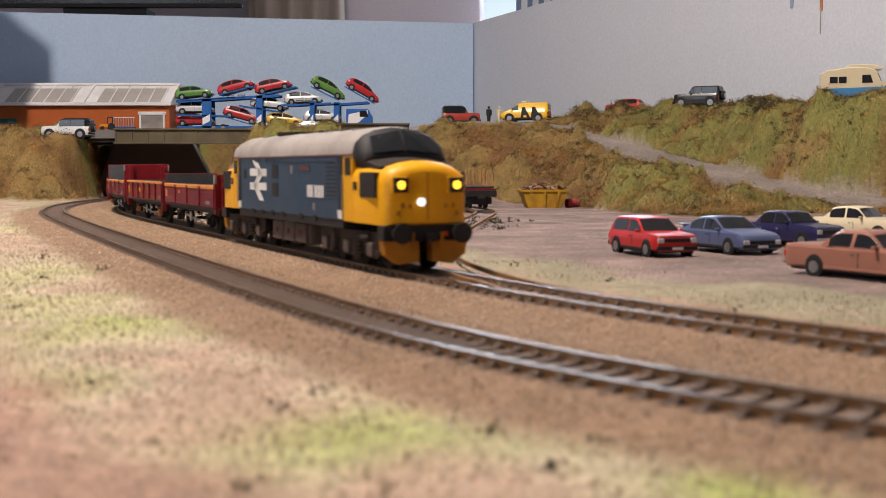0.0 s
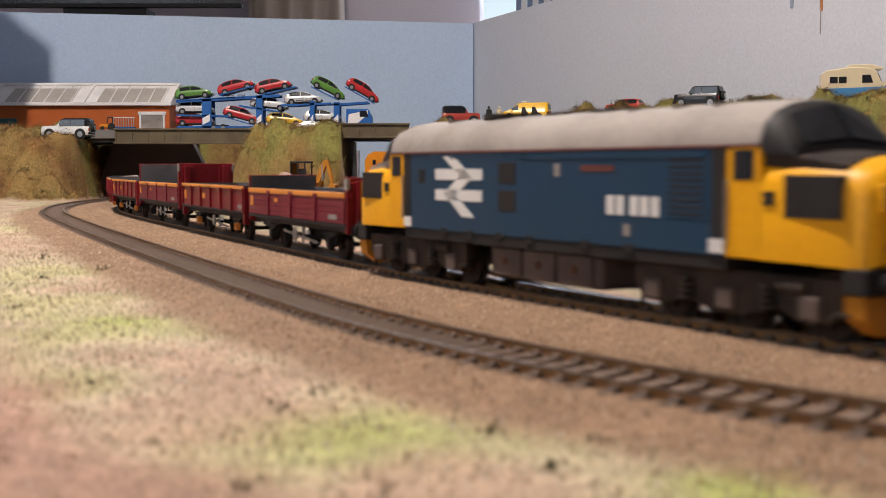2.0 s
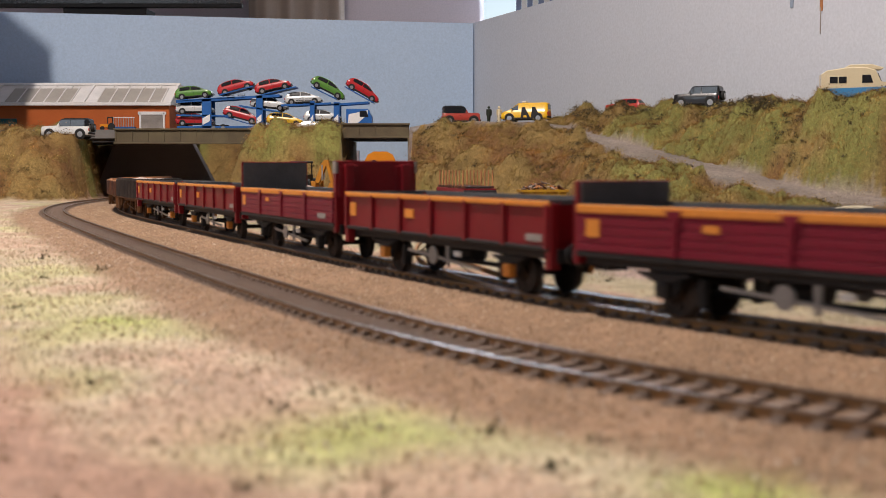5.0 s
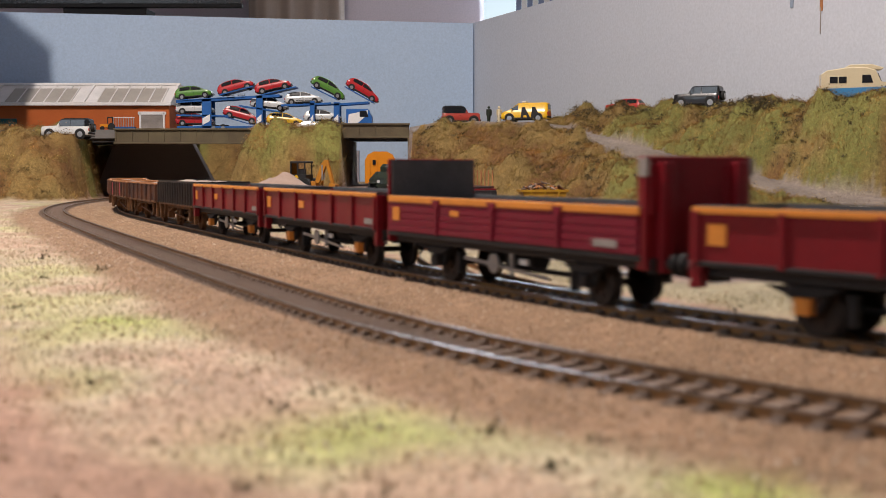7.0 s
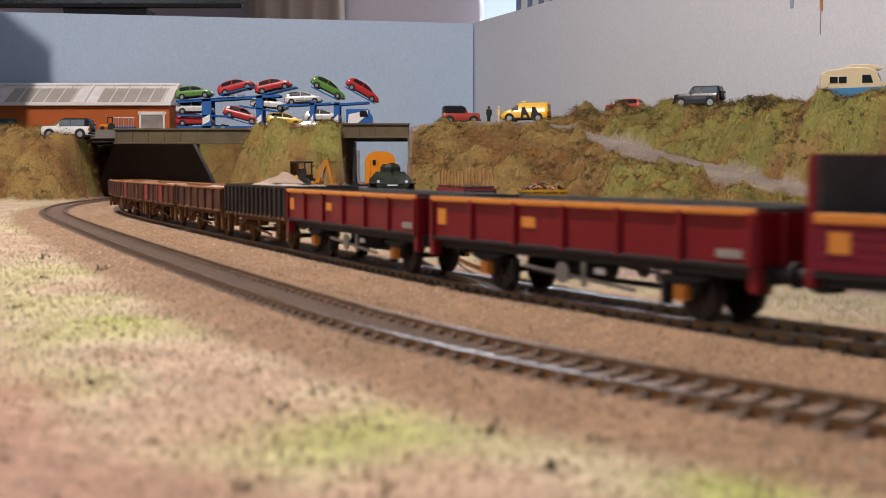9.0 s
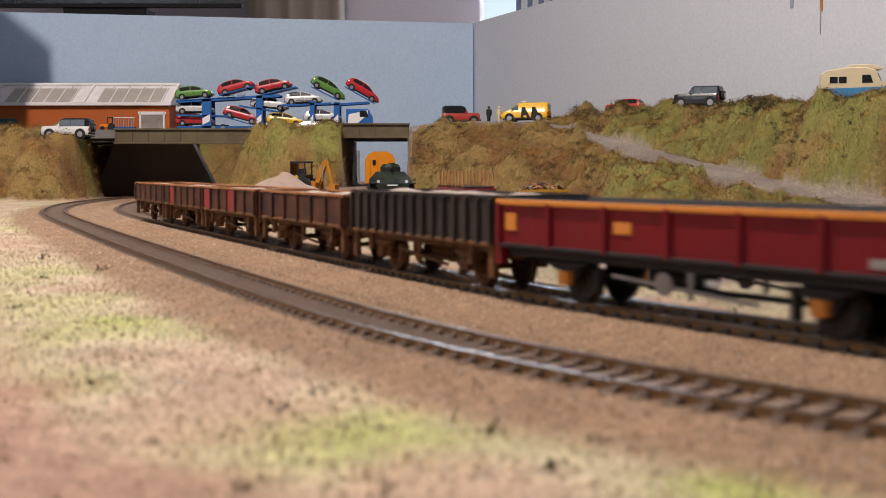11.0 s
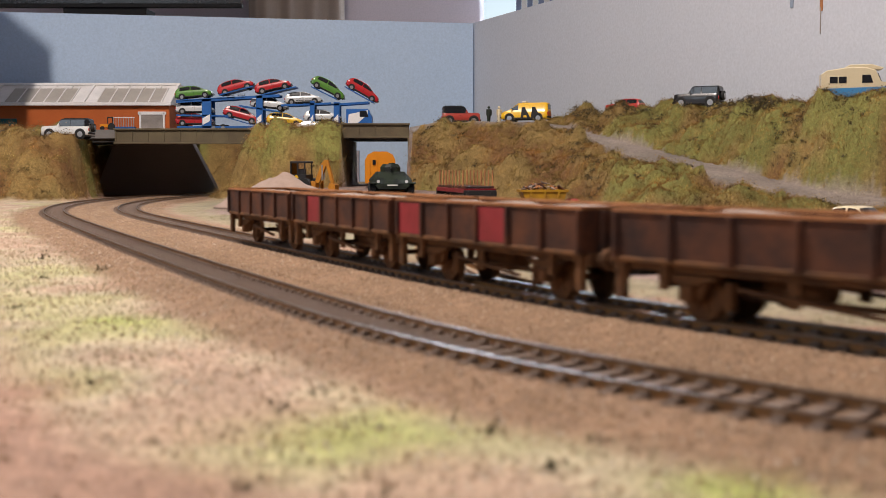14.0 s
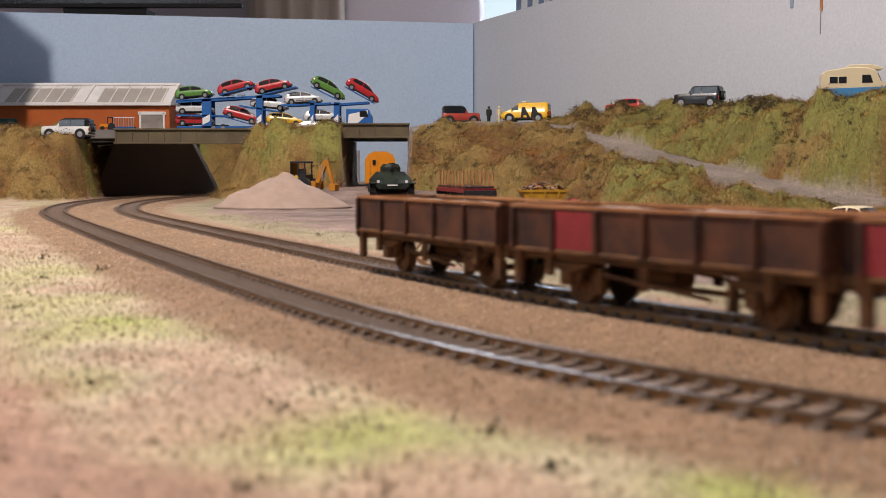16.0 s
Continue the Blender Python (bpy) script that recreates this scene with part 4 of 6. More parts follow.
def rusty_wagon(wheel, ribs, mat, tall, patches=(), name="mineral_wagon", label="rust-brown steel mineral wagon with pale sand load", half=54, sand=2.4, seed=1):
    t = thing(name, label, "railway wagon")
    z1 = 26.6 + tall
    body = tub(t, half, 16.6, 14.8, z1, mat)
    n = ribs
    for s in (-1, 1):
        for i in range(n):
            x = -half + 1.2 + i * (2 * half - 2.4) / (n - 1)
            part("side_rib", bx(x - 0.8, x + 0.8, *sorted((s * 16.4, s * 17.9)), 14.6, z1 - 0.3, b=0.3), mat, body)
        for k, m2 in patches:
            w = (2 * half - 2.4) / (n - 1)
            x = -half + 1.2 + k * w
            part("red_patch", bx(x + 1.0, x + w - 1.0, *sorted((s * 16.4, s * 16.95)), 15.4, z1 - 0.9), m2, body, "faded red painted panel")
        part("lower_rail", bx(-half, half, *sorted((s * 16.2, s * 17.2)), 13.8, 15.2, b=0.3), M_RUSTUNDER, body)
        for e in (-1, 1):
            part("door_stop", bx(*sorted((e * (half - 17), e * (half - 14.6))), *sorted((s * 14.4, s * 16.2)), 7.6, 14.4, b=0.3), M_RUSTUNDER, t)
            part("step_iron", bx(*sorted((e * (half - 3.6), e * (half - 0.6))), *sorted((s * 14.4, s * 16.4)), 4.4, 14.4, b=0.3), M_RUSTUNDER, t)
    for e in (-1, 1):
        for y in (-10, 10):
            part("end_rib", bx(*sorted((e * (half - 0.2), e * (half + 1.4))), y - 0.9, y + 0.9, 14.8, z1 - 0.4, b=0.3), mat, body)
        part("headstock", bx(*sorted((e * (half - 1.4), e * (half + 1.0))), -15, 15, 11.2, 14.9, b=0.3), M_RUSTUNDER, t)
    rim(t, half, 16.6, z1 - 0.2, M_RUSTEDGE if not tall else mat, 0.9, 1.5, label="" if tall else "bright rust worn top edge")
    load(t, half - 1.4, 15.2, z1 - 1.4, M_LOADSAND, sand, "pale sand load", seed)
    under_gear(t, half - 1, half * 0.6, M_RUSTUNDER, wheel)
    buffers(t, half * 0.001 + 0.001, 0.0114, 0.0134, M_RUSTUNDER)
    return t


wheel_black = finish("wheelset", wheel_mesh(0.0062), M_UNDER)
wheel_rusty = finish("wheelset", wheel_mesh(0.0062), M_RUSTUNDER)
TRAIN = [
    (locomotive(), 0.362, 0.148),
    (plank_wagon(wheel_black, 34.0), 0.568, 0.082),
    (box_wagon(wheel_black), 0.722, 0.086),
    (plank_wagon(wheel_black, 40.5), 0.882, 0.082),
    (box_wagon(wheel_black), 1.0375, 0.086),
    (box_wagon(wheel_black), 1.1925, 0.086),
    (rusty_wagon(wheel_rusty, 15, M_DARKWAG, 2.2, name="ribbed_wagon", label="dirty black ribbed ballast wagon with heaped pale load", half=55, sand=3.4, seed=3), 1.323, 0.066),
    (rusty_wagon(wheel_rusty, 7, M_RUST, 0, seed=6), 1.4475, 0.066),
    (rusty_wagon(wheel_rusty, 7, M_RUST, 0, [(0, M_PATCH), (3, M_PATCH)], label="rust-brown mineral wagon with two faded red panels", seed=8), 1.573, 0.066),
    (rusty_wagon(wheel_rusty, 7, M_RUST, 0, [(1, M_PATCH)], label="rust-brown mineral wagon with one faded red panel", seed=9), 1.691, 0.066),
    (rusty_wagon(wheel_rusty, 6, M_RUST, 0, half=50, label="rust-brown mineral wagon at the train's tail", seed=12, sand=1.6), 1.808, 0.062),
]
TRAIN[0][0].scale = (1.03, 1.03, 1.03)
for (ob, _, _), k in zip(TRAIN[1:], (1.02, 1.05, 1.03, 1.03, 1.02, 1.02, 1.08, 1.04, 1.055, 1.10)):
    ob.scale = (k, 1, 1)
for ob, _, _ in TRAIN:
    tagged(ob, group="vehicles of the goods train")


# ---- bridges, retaining walls and the upper road ----
def girder(name, x0, x1, y, z0, z1, label):
    t = thing(name, label, "bridge", kind="structure")
    part("web", box(x0, x1, y, y + 0.006, z0 + 0.001, z1 - 0.001), M_GIRDER, t)
    part("top_flange", box(x0 - 0.001, x1 + 0.001, y - 0.003, y + 0.008, z1 - 0.0022, z1, 0.0004), M_GIRDER, t)
    part("bottom_flange", box(x0 - 0.001, x1 + 0.001, y - 0.003, y + 0.008, z0, z0 + 0.0022, 0.0004), M_GIRDER, t)
    n = int((x1 - x0) / 0.022)
    for i in range(n + 1):
        x = x0 + 0.002 + (x1 - x0 - 0.004) * i / n
        part("stiffener", box(x - 0.0005, x + 0.0005, y - 0.0012, y + 0.001, z0 + 0.002, z1 - 0.002), M_GIRDER, t)
    return t


girder("road_bridge", -0.4545, -0.2505, 1.68, 0.0757, 0.097, "long olive-brown plate girder bridge over the tracks")
girder("small_bridge", -0.140, -0.0465, 1.67, 0.0835, 0.1037, "short olive-brown girder bridge over the yard road")
structure("bridge_deck", box(-0.62, -0.030, 1.687, 1.899, 0.0835, 0.0955), M_DECK, "grey card road deck carried by the bridges", "road")
structure("factory_plinth", box(-1.12, -0.425, 1.932, 2.15, 0.0835, 0.0953), M_DECK, "grey card yard under the factory", "pavement")
structure("wall_abutment_dark", prism([(-0.552, -0.01), (-0.346, -0.01), (-0.394, 0.0835), (-0.514, 0.0835)], 1.90, 1.925), M_DARKWALL, "dark sloping-sided bridge abutment wall")
structure("wall_abutment_yard", box(-0.1415, -0.1375, 1.66, 1.93, -0.01, 0.0832), M_GIRDER, "brown vertical abutment face")
structure("wall_abutment_post", box(-0.0485, -0.044, 1.665, 1.685, -0.01, 0.0832), M_GIRDER, "brown bridge end post")


def factory():
    t = thing("factory_building", "orange brick-card factory with white-trimmed glazed roof, on the upper road", "building", pose(0, 0, 0.0955))
    x0, x1, y0, y1, e, r = -1.05, -0.439, 1.95, 2.13, 0.0485, 0.0845
    part("wall", box(x0, x1, y0, y1, 0.0, e), M_ORANGE_WALL, t, "orange wall")
    roof = part("roof", prism([(y0 - 0.004, e), (y1, e), (y1, r), (y0 + 0.07, r)], x0 - 0.003, x1 + 0.003, "x"), M_TRIM_WHITE, t, "white-framed glazed roof")
    up = lambda v: (y0 - 0.004 + 0.074 * v, e + (r - e) * v)
    def slope(xa, xb, va, vb, lift, thick, mat, name, par):
        (ya, za), (yb, zb) = up(va), up(vb)
        n = Vector((-(zb - za), yb - ya)).normalized()
        q = [(ya + n.x * lift, za + n.y * lift), (yb + n.x * lift, zb + n.y * lift), (yb + n.x * (lift + thick), zb + n.y * (lift + thick)), (ya + n.x * (lift + thick), za + n.y * (lift + thick))]
        return part(name, prism(q, xa, xb, "x"), mat, par)
    for xa, xb in ((-0.985, -0.845), (-0.705, -0.598), (-0.556, -0.452)):
        f = slope(xa, xb, 0.10, 0.78, -0.0002, 0.0012, M_SKYLIGHT, "skylight", roof)
        for k in range(6):
            x = xa + (xb - xa) * k / 5
            slope(x - 0.0008, x + 0.0008, 0.05, 0.80, 0.0006, 0.0016, M_TRIM_WHITE, "glazing_bar", f)
        for k in range(4):
            x = xa + (xb - xa) * (k + 0.5) / 4
            slope(x - 0.0006, x + 0.0006, 0.78, 0.93, 0.0006, 0.0016, M_TRIM_WHITE, "vent_bar", f)
    for x in (-0.577, -0.73, x1 + 0.001):
        slope(x - 0.002, x + 0.002, 0.0, 1.0, 0.0004, 0.0024, M_TRIM_WHITE, "roof_rib", roof)
    part("ridge", box(x0, x1 + 0.004, y0 + 0.066, y0 + 0.074, r - 0.001, r + 0.003, 0.0008), M_TRIM_WHITE, roof)
    part("eaves_board", box(x0, x1 + 0.004, y0 - 0.007, y0 - 0.001, e - 0.002, e + 0.0035, 0.0006), M_TRIM_WHITE, roof)
    d = part("door", box(-0.72, -0.684, y0 - 0.0015, y0 + 0.001, 0.0, 0.026), M_TEAL, t, "teal sliding door")
    part("shutter", box(-0.484, -0.449, y0 - 0.0012, y0 + 0.001, 0.0, 0.032), M_ROOF, t, "grey roller shutter in a white frame")
    for xa, xb, za, zb in ((-0.487, -0.484, 0.0, 0.036), (-0.449, -0.446, 0.0, 0.036), (-0.489, -0.444, 0.032, 0.037)):
        part("shutter_frame", box(xa, xb, y0 - 0.003, y0 + 0.001, za, zb, 0.0004), M_TRIM_WHITE, t)
    for k in range(9):
        part("shutter_slat", box(-0.4838, -0.4492, y0 - 0.0018, y0 - 0.001, 0.0005 + k * 0.0035, 0.0033 + k * 0.0035), M_ROOF, t)
    return t


M_SKYLIGHT = worn("dusty_roof_glazing", (0.44, 0.40, 0.35), (0.34, 0.30, 0.26), 0.3, 0, 30, 500, 0.5, 0.03)
M_TEAL = worn("teal_door_paint", (0.02, 0.13, 0.14), (0.02, 0.1, 0.11), 0.5)
factory()

# ---- road vehicles ----
M_CHROME = worn("chrome_trim", (0.65, 0.65, 0.66), None, 0.2, 0.9)
M_LENS = worn("clear_lamp_lens", (0.62, 0.63, 0.62), None, 0.12)
M_REDLENS = worn("red_lamp_lens", (0.45, 0.02, 0.015), None, 0.15)
M_DARKGLASS = glass_mat("smoked_glazing", (0.012, 0.013, 0.015))
M_PAINTS = {k: paint("car_" + k, c) for k, c in dict(red=(0.46, 0.014, 0.014), crimson=(0.40, 0.006, 0.010), green=(0.07, 0.20, 0.02), silver=(0.50, 0.50, 0.49), white=(0.66, 0.66, 0.64),
    yellow=(0.72, 0.43, 0.01), slate=(0.085, 0.105, 0.20), navy=(0.016, 0.013, 0.06), cream=(0.66, 0.56, 0.37), copper=(0.33, 0.14, 0.095), black=(0.006, 0.006, 0.007), rust_red=(0.38, 0.045, 0.03), van=(0.80, 0.46, 0.01), sky=(0.06, 0.24, 0.48)).items()}
SHAPES = {
    "hatch": dict(top=[(-0.5, 0.42), (-0.497, 0.54), (-0.48, 0.63), (-0.405, 0.93), (-0.37, 0.985), (-0.1, 1.0), (0.0, 0.985), (0.04, 0.95), (0.195, 0.645), (0.44, 0.585), (0.485, 0.555), (0.5, 0.42)], belt=0.60, glass=(-0.40, 0.15, -0.10), screen=(0.045, 0.19), back=(-0.47, -0.415), axles=(-0.30, 0.31)),
    "modern": dict(top=[(-0.5, 0.34), (-0.492, 0.55), (-0.47, 0.68), (-0.41, 0.86), (-0.33, 0.95), (-0.16, 1.0), (0.0, 0.985), (0.08, 0.94), (0.28, 0.68), (0.40, 0.585), (0.46, 0.50), (0.49, 0.40), (0.5, 0.30)], belt=0.63, glass=(-0.36, 0.23, -0.07), screen=(0.085, 0.27), back=(-0.465, -0.40), axles=(-0.31, 0.32)),
    "coupe": dict(top=[(-0.5, 0.42), (-0.495, 0.56), (-0.46, 0.63), (-0.40, 0.66), (-0.22, 0.95), (-0.15, 0.99), (-0.02, 1.0), (0.03, 0.965), (0.195, 0.67), (0.42, 0.58), (0.475, 0.53), (0.495, 0.45), (0.5, 0.36)], belt=0.61, glass=(-0.30, 0.16, -0.10), screen=(0.035, 0.185), back=(-0.385, -0.235), axles=(-0.30, 0.30)),
    "saloon": dict(top=[(-0.5, 0.45), (-0.495, 0.60), (-0.46, 0.645), (-0.335, 0.66), (-0.245, 0.94), (-0.20, 0.985), (-0.05, 1.0), (0.02, 0.985), (0.05, 0.95), (0.155, 0.67), (0.44, 0.615), (0.485, 0.58), (0.5, 0.45)], belt=0.625, glass=(-0.265, 0.12, -0.08), screen=(0.055, 0.148), back=(-0.325, -0.255), axles=(-0.29, 0.31)),
    "cruiser": dict(top=[(-0.5, 0.56), (-0.495, 0.66), (-0.45, 0.67), (-0.245, 0.655), (-0.16, 0.94), (-0.12, 0.99), (0.0, 1.0), (0.04, 0.985), (0.075, 0.94), (0.165, 0.66), (0.45, 0.62), (0.495, 0.57), (0.5, 0.45)], belt=0.635, glass=(-0.185, 0.14, -0.03), screen=(0.08, 0.158), back=(-0.235, -0.17), axles=(-0.27, 0.31)),
    "jeep": dict(top=[(-0.462, 0.45), (-0.46, 0.80), (-0.452, 0.96), (-0.43, 1.0), (0.06, 1.0), (0.10, 0.97), (0.18, 0.66), (0.42, 0.63), (0.475, 0.60), (0.485, 0.45)], belt=0.61, glass=(-0.43, 0.13, -0.10), screen=(0.108, 0.172), back=(-0.461, -0.455), axles=(-0.29, 0.32)),
    "van": dict(top=[(-0.5, 0.60), (-0.497, 0.90), (-0.485, 0.98), (-0.45, 1.0), (0.06, 1.0), (0.13, 0.97), (0.31, 0.64), (0.43, 0.55), (0.485, 0.45), (0.5, 0.34)], belt=0.58, glass=(0.12, 0.27, 0.5), screen=(0.145, 0.30), back=(-0.4995, -0.498), axles=(-0.30, 0.31)),
}


def slab(rows, out, deep=0.0005):
    """A thin curved pane: rows of points, set proud along out(p) and given depth."""
    bm = bmesh.new()
    top = [[bm.verts.new(Vector(p) + out(p) * 0.0002) for p in r] for r in rows]
    low = [[bm.verts.new(Vector(p) - out(p) * deep) for p in r] for r in rows]
    n, k = len(rows), len(rows[0])
    for i in range(n - 1):
        for j in range(k - 1):
            bm.faces.new((top[i][j], top[i][j + 1], top[i + 1][j + 1], top[i + 1][j]))
            bm.faces.new((low[i][j], low[i + 1][j], low[i + 1][j + 1], low[i][j + 1]))
    for i in range(n - 1):
        for j in (0, k - 1):
            bm.faces.new((top[i][j], top[i + 1][j], low[i + 1][j], low[i][j]))
    for j in range(k - 1):
        for i in (0, n - 1):
            bm.faces.new((top[i][j], top[i][j + 1], low[i][j + 1], low[i][j]))
    return bm


def car(name, shape, colour, length, width, height, m, label, roof=None, trim="black", spare=False, rack=False, wing=False, lower=None, group="", tilt=0.0):
    s = SHAPES[shape]
    L, W, H = length, width / 2, height
    t = thing(name, label, "car" if shape != "van" else "van", m, group)
    mat, dark = M_PAINTS[colour], M_BLACK if trim == "black" else M_CHROME
    xs0, zs0 = [q[0] for q in s["top"]], [q[1] for q in s["top"]]
    belt, e0, e1 = s["belt"] * H, xs0[0], xs0[-1]

    def section(u):
        """Half outline at u of the length: sill, flank, belt, roof edge, roof."""
        tz = float(np.interp(u, xs0, zs0)) * H
        bz = min(belt, tz - 0.006 * H)
        edge = min((u - e0) / 0.07, (e1 - u) / 0.10, 1)
        w = W * (0.90 + 0.10 * math.sin(max(edge, 0) * math.pi / 2))
        h = tz - bz
        rw = w * (0.93 - (0.17 if shape not in ("jeep", "van") else 0.09) * min(1, h / (0.36 * H)))
        zb = 0.17 * H
        return [(w * 0.88, zb), (w * 0.985, zb + 0.06 * H), (w, zb + 0.5 * (bz - zb)), (w * 0.975, bz - 0.03 * H), (w * 0.93, bz), (rw, bz + h * 0.88), (rw * 0.90, bz + h * 0.975), (rw * 0.5, tz), (0.0, tz + 0.008 * H)]

    us = sorted(set([round(v, 4) for v in xs0] + [round(e0 + (e1 - e0) * i / 26, 4) for i in range(27)]))
    full = []
    for u in us:
        q = section(u)
        full.append([(u * L, -y, z) for y, z in q] + [(u * L, y, z) for y, z in q[-2::-1]])
    body = smooth(part("body", loft(full), M_PAINTS[lower] if lower else mat, t), 38)
    house = body
    if roof:
        cap = [[(u * L, y * 1.012, z + 0.0002) for y, z in section(u)[4:]] for u in us if s["back"][0] < u < s["screen"][0] + 0.02]
        cap = [[(x, -y, z) for x, y, z in c] + [(x, y, z) for x, y, z in c[-2::-1]] for c in cap]
        house = smooth(part("roof", loft(cap), M_PAINTS[roof], t, roof + " roof"), 38)
    ramp = lambda a, b, n: [a + (b - a) * i / (n - 1) for i in range(n)]
    g0, g1, pillar = s["glass"]
    spans = [(g0, pillar - 0.012), (pillar + 0.012, g1)] if pillar < g1 else [(g0, g1)]
    for sd in (-1, 1):
        for a, b in spans:
            rows = []
            for u in ramp(a, b, 7):
                q = section(u)
                (ya, za), (yb, zb) = q[4], q[5]
                rows.append([(u * L, sd * (ya + (yb - ya) * v) * (1.013 if roof else 1.0), za + (zb - za) * v) for v in (0.10, 0.94)])
            part("side_window", slab(rows, lambda p: Vector((0, sd, 0.15))), M_DARKGLASS, house)
    for name_, (a, b), dirn in (("windscreen", s["screen"], 1), ("rear_window", s["back"], -1)):
        rows = []
        for u in ramp(a, b, 6):
            q = section(u)
            y7, z7, yr, zr_ = q[7][0], q[7][1], q[6][0], q[6][1]
            half = [(yr * 1.0, zr_), (y7, z7), (0.0, q[8][1])]
            rows.append([(u * L, -y, z) for y, z in half] + [(u * L, y, z) for y, z in half[-2::-1]])
        if shape in ("jeep", "van") and dirn < 0:
            rows = [[(e0 * L, y * W, z * H) for y in ramp(-0.68, 0.68, 5)] for z in (0.66, 0.90)]
        part(name_, slab(rows, lambda p: Vector((dirn * 0.8, 0, 0.6))), M_DARKGLASS, house)
    r = H * (0.205 if shape != "jeep" else 0.225)
    for ax in s["axles"]:
        for sd in (-1, 1):
            part("wheel_arch", cyl((ax * L, sd * W * 0.955, r * 1.06), r * 1.22, W * 0.1, "y", 20), M_BLACK, t)
            w = part("wheel", cyl((ax * L, sd * W * 0.90, r), r, W * 0.26, "y", 22), M_TYRE, t)
            hub = cyl((ax * L, sd * W * 1.032, r), r * 0.62, W * 0.02, "y", 16)
            for k in range(5):
                a = k * 1.2566
                add_box(hub, ax * L + math.cos(a) * r * 0.3 - r * 0.09, ax * L + math.cos(a) * r * 0.3 + r * 0.09, *sorted((sd * W * 1.03, sd * W * 1.055)), r + math.sin(a) * r * 0.3 - r * 0.09, r + math.sin(a) * r * 0.3 + r * 0.09)
            part("rim", hub, M_RIM, w)
    zf, zr = zs0[-2] * H * 0.86, 0.46 * H
    xf, xr = e1 * L, e0 * L
    for sd in (-1, 1):
        part("headlight", box(xf - 0.002, xf + 0.0002, *sorted((sd * W * 0.62, sd * W * 0.90)), zf - 0.10 * H, zf + 0.03 * H, 0.0004), M_LENS, t)
        part("tail_light", box(xr - 0.0003, xr + 0.0015, *sorted((sd * W * 0.70, sd * W * 0.92)), zr - 0.09 * H, zr + 0.06 * H, 0.0003), M_REDLENS, t)
        part("mirror", box((g1 - 0.02) * L, (g1 + 0.004) * L, *sorted((sd * W * 0.95, sd * W * 1.12)), belt + 0.01 * H, belt + 0.09 * H, 0.0003), mat, t)
        part("door_seam", box(0.02 * L, 0.024 * L, *sorted((sd * W * 0.97, sd * W * 1.004)), 0.26 * H, 0.55 * H), M_BLACK, t)
        part("door_handle", box(-0.035 * L, -0.005 * L, *sorted((sd * W * 0.95, sd * W * 1.012)), 0.50 * H, 0.525 * H), dark, t)
        part("sill", box(-0.22 * L, 0.22 * L, *sorted((sd * W * 0.9, sd * W * 1.0)), 0.17 * H, 0.24 * H, 0.0003), M_BLACK if trim == "black" else mat, t)
    part("grille", box(xf - 0.002, xf + 0.0001, -W * 0.6, W * 0.6, zf - 0.08 * H, zf + 0.02 * H, 0.0003), M_BLACK, t)
    part("front_bumper", box(0.485 * L, 0.508 * L, -W * 0.95, W * 0.95, 0.20 * H, 0.30 * H, 0.0005), dark, t)
    part("rear_bumper", box(xr - 0.008 * L, xr + 0.02 * L, -W * 0.95, W * 0.95, 0.22 * H, 0.32 * H, 0.0005), dark, t)
    part("number_plate", box(0.507 * L, 0.511 * L, -W * 0.25, W * 0.25, 0.21 * H, 0.28 * H), M_WHITE, t)
    part("underbody", box(-0.46 * L, 0.46 * L, -W * 0.85, W * 0.85, 0.12 * H, 0.24 * H), M_BLACK, t)
    if spare:
        part("spare_wheel", cyl((xr - 0.0022, 0, 0.55 * H), r * 0.95, 0.004, "x", 20), M_TYRE, t)
        part("spare_hub", cyl((xr - 0.0044, 0, 0.55 * H), r * 0.55, 0.0008, "x", 14), M_RIM, t)
    if rack:
        part("roof_rack", box(-0.40 * L, 0.04 * L, -W * 0.7, W * 0.7, H, H * 1.035, 0.0003), M_BLACK, t)
    if wing:
        part("rear_wing", box(-0.53 * L, -0.40 * L, -W * 0.86, W * 0.86, 0.70 * H, 0.745 * H, 0.0005), mat, t)
        for sd in (-1, 1):
            part("wing_post", box(-0.49 * L, -0.44 * L, *sorted((sd * W * 0.6, sd * W * 0.7)), 0.55 * H, 0.71 * H), mat, t)
    return t


def at_ground(x, y, rz, lift=0.0, rx=0, ry=0):
    z = float(hill(np.array([x]), np.array([y]))[0][0])
    return pose(x, y, z + lift, rx, ry, rz)


# the row in the yard
row = "parked cars in the yard"
car("hatchback_car", "hatch", "red", 0.052, 0.0225, 0.0187, at_ground(0.1015, 0.588, -72), "bright red boxy hatchback with black trim parked on earth", group=row)
car("coupe_car", "coupe", "slate", 0.058, 0.0235, 0.0182, at_ground(0.143, 0.606, -69), "slate blue fastback with rear wing parked on earth", wing=True, group=row)
car("saloon_car", "saloon", "navy", 0.054, 0.022, 0.0192, at_ground(0.189, 0.652, -60), "dark navy two-door saloon with chrome trim", trim="chrome", group=row)
car("estate_car", "saloon", "cream", 0.057, 0.0225, 0.0198, at_ground(0.248, 0.715, -52), "cream saloon with chrome trim beside the bank", trim="chrome", group=row)
car("cruiser_car", "cruiser", "copper", 0.074, 0.026, 0.0185, at_ground(0.1655, 0.458, -61), "copper-pink finned American saloon with grey roof", trim="chrome", roof="copper", group=row)
car("dark_car", "saloon", "black", 0.056, 0.0225, 0.0195, at_ground(0.305, 0.72, -60), "black saloon at the end of the parked row", group=row)
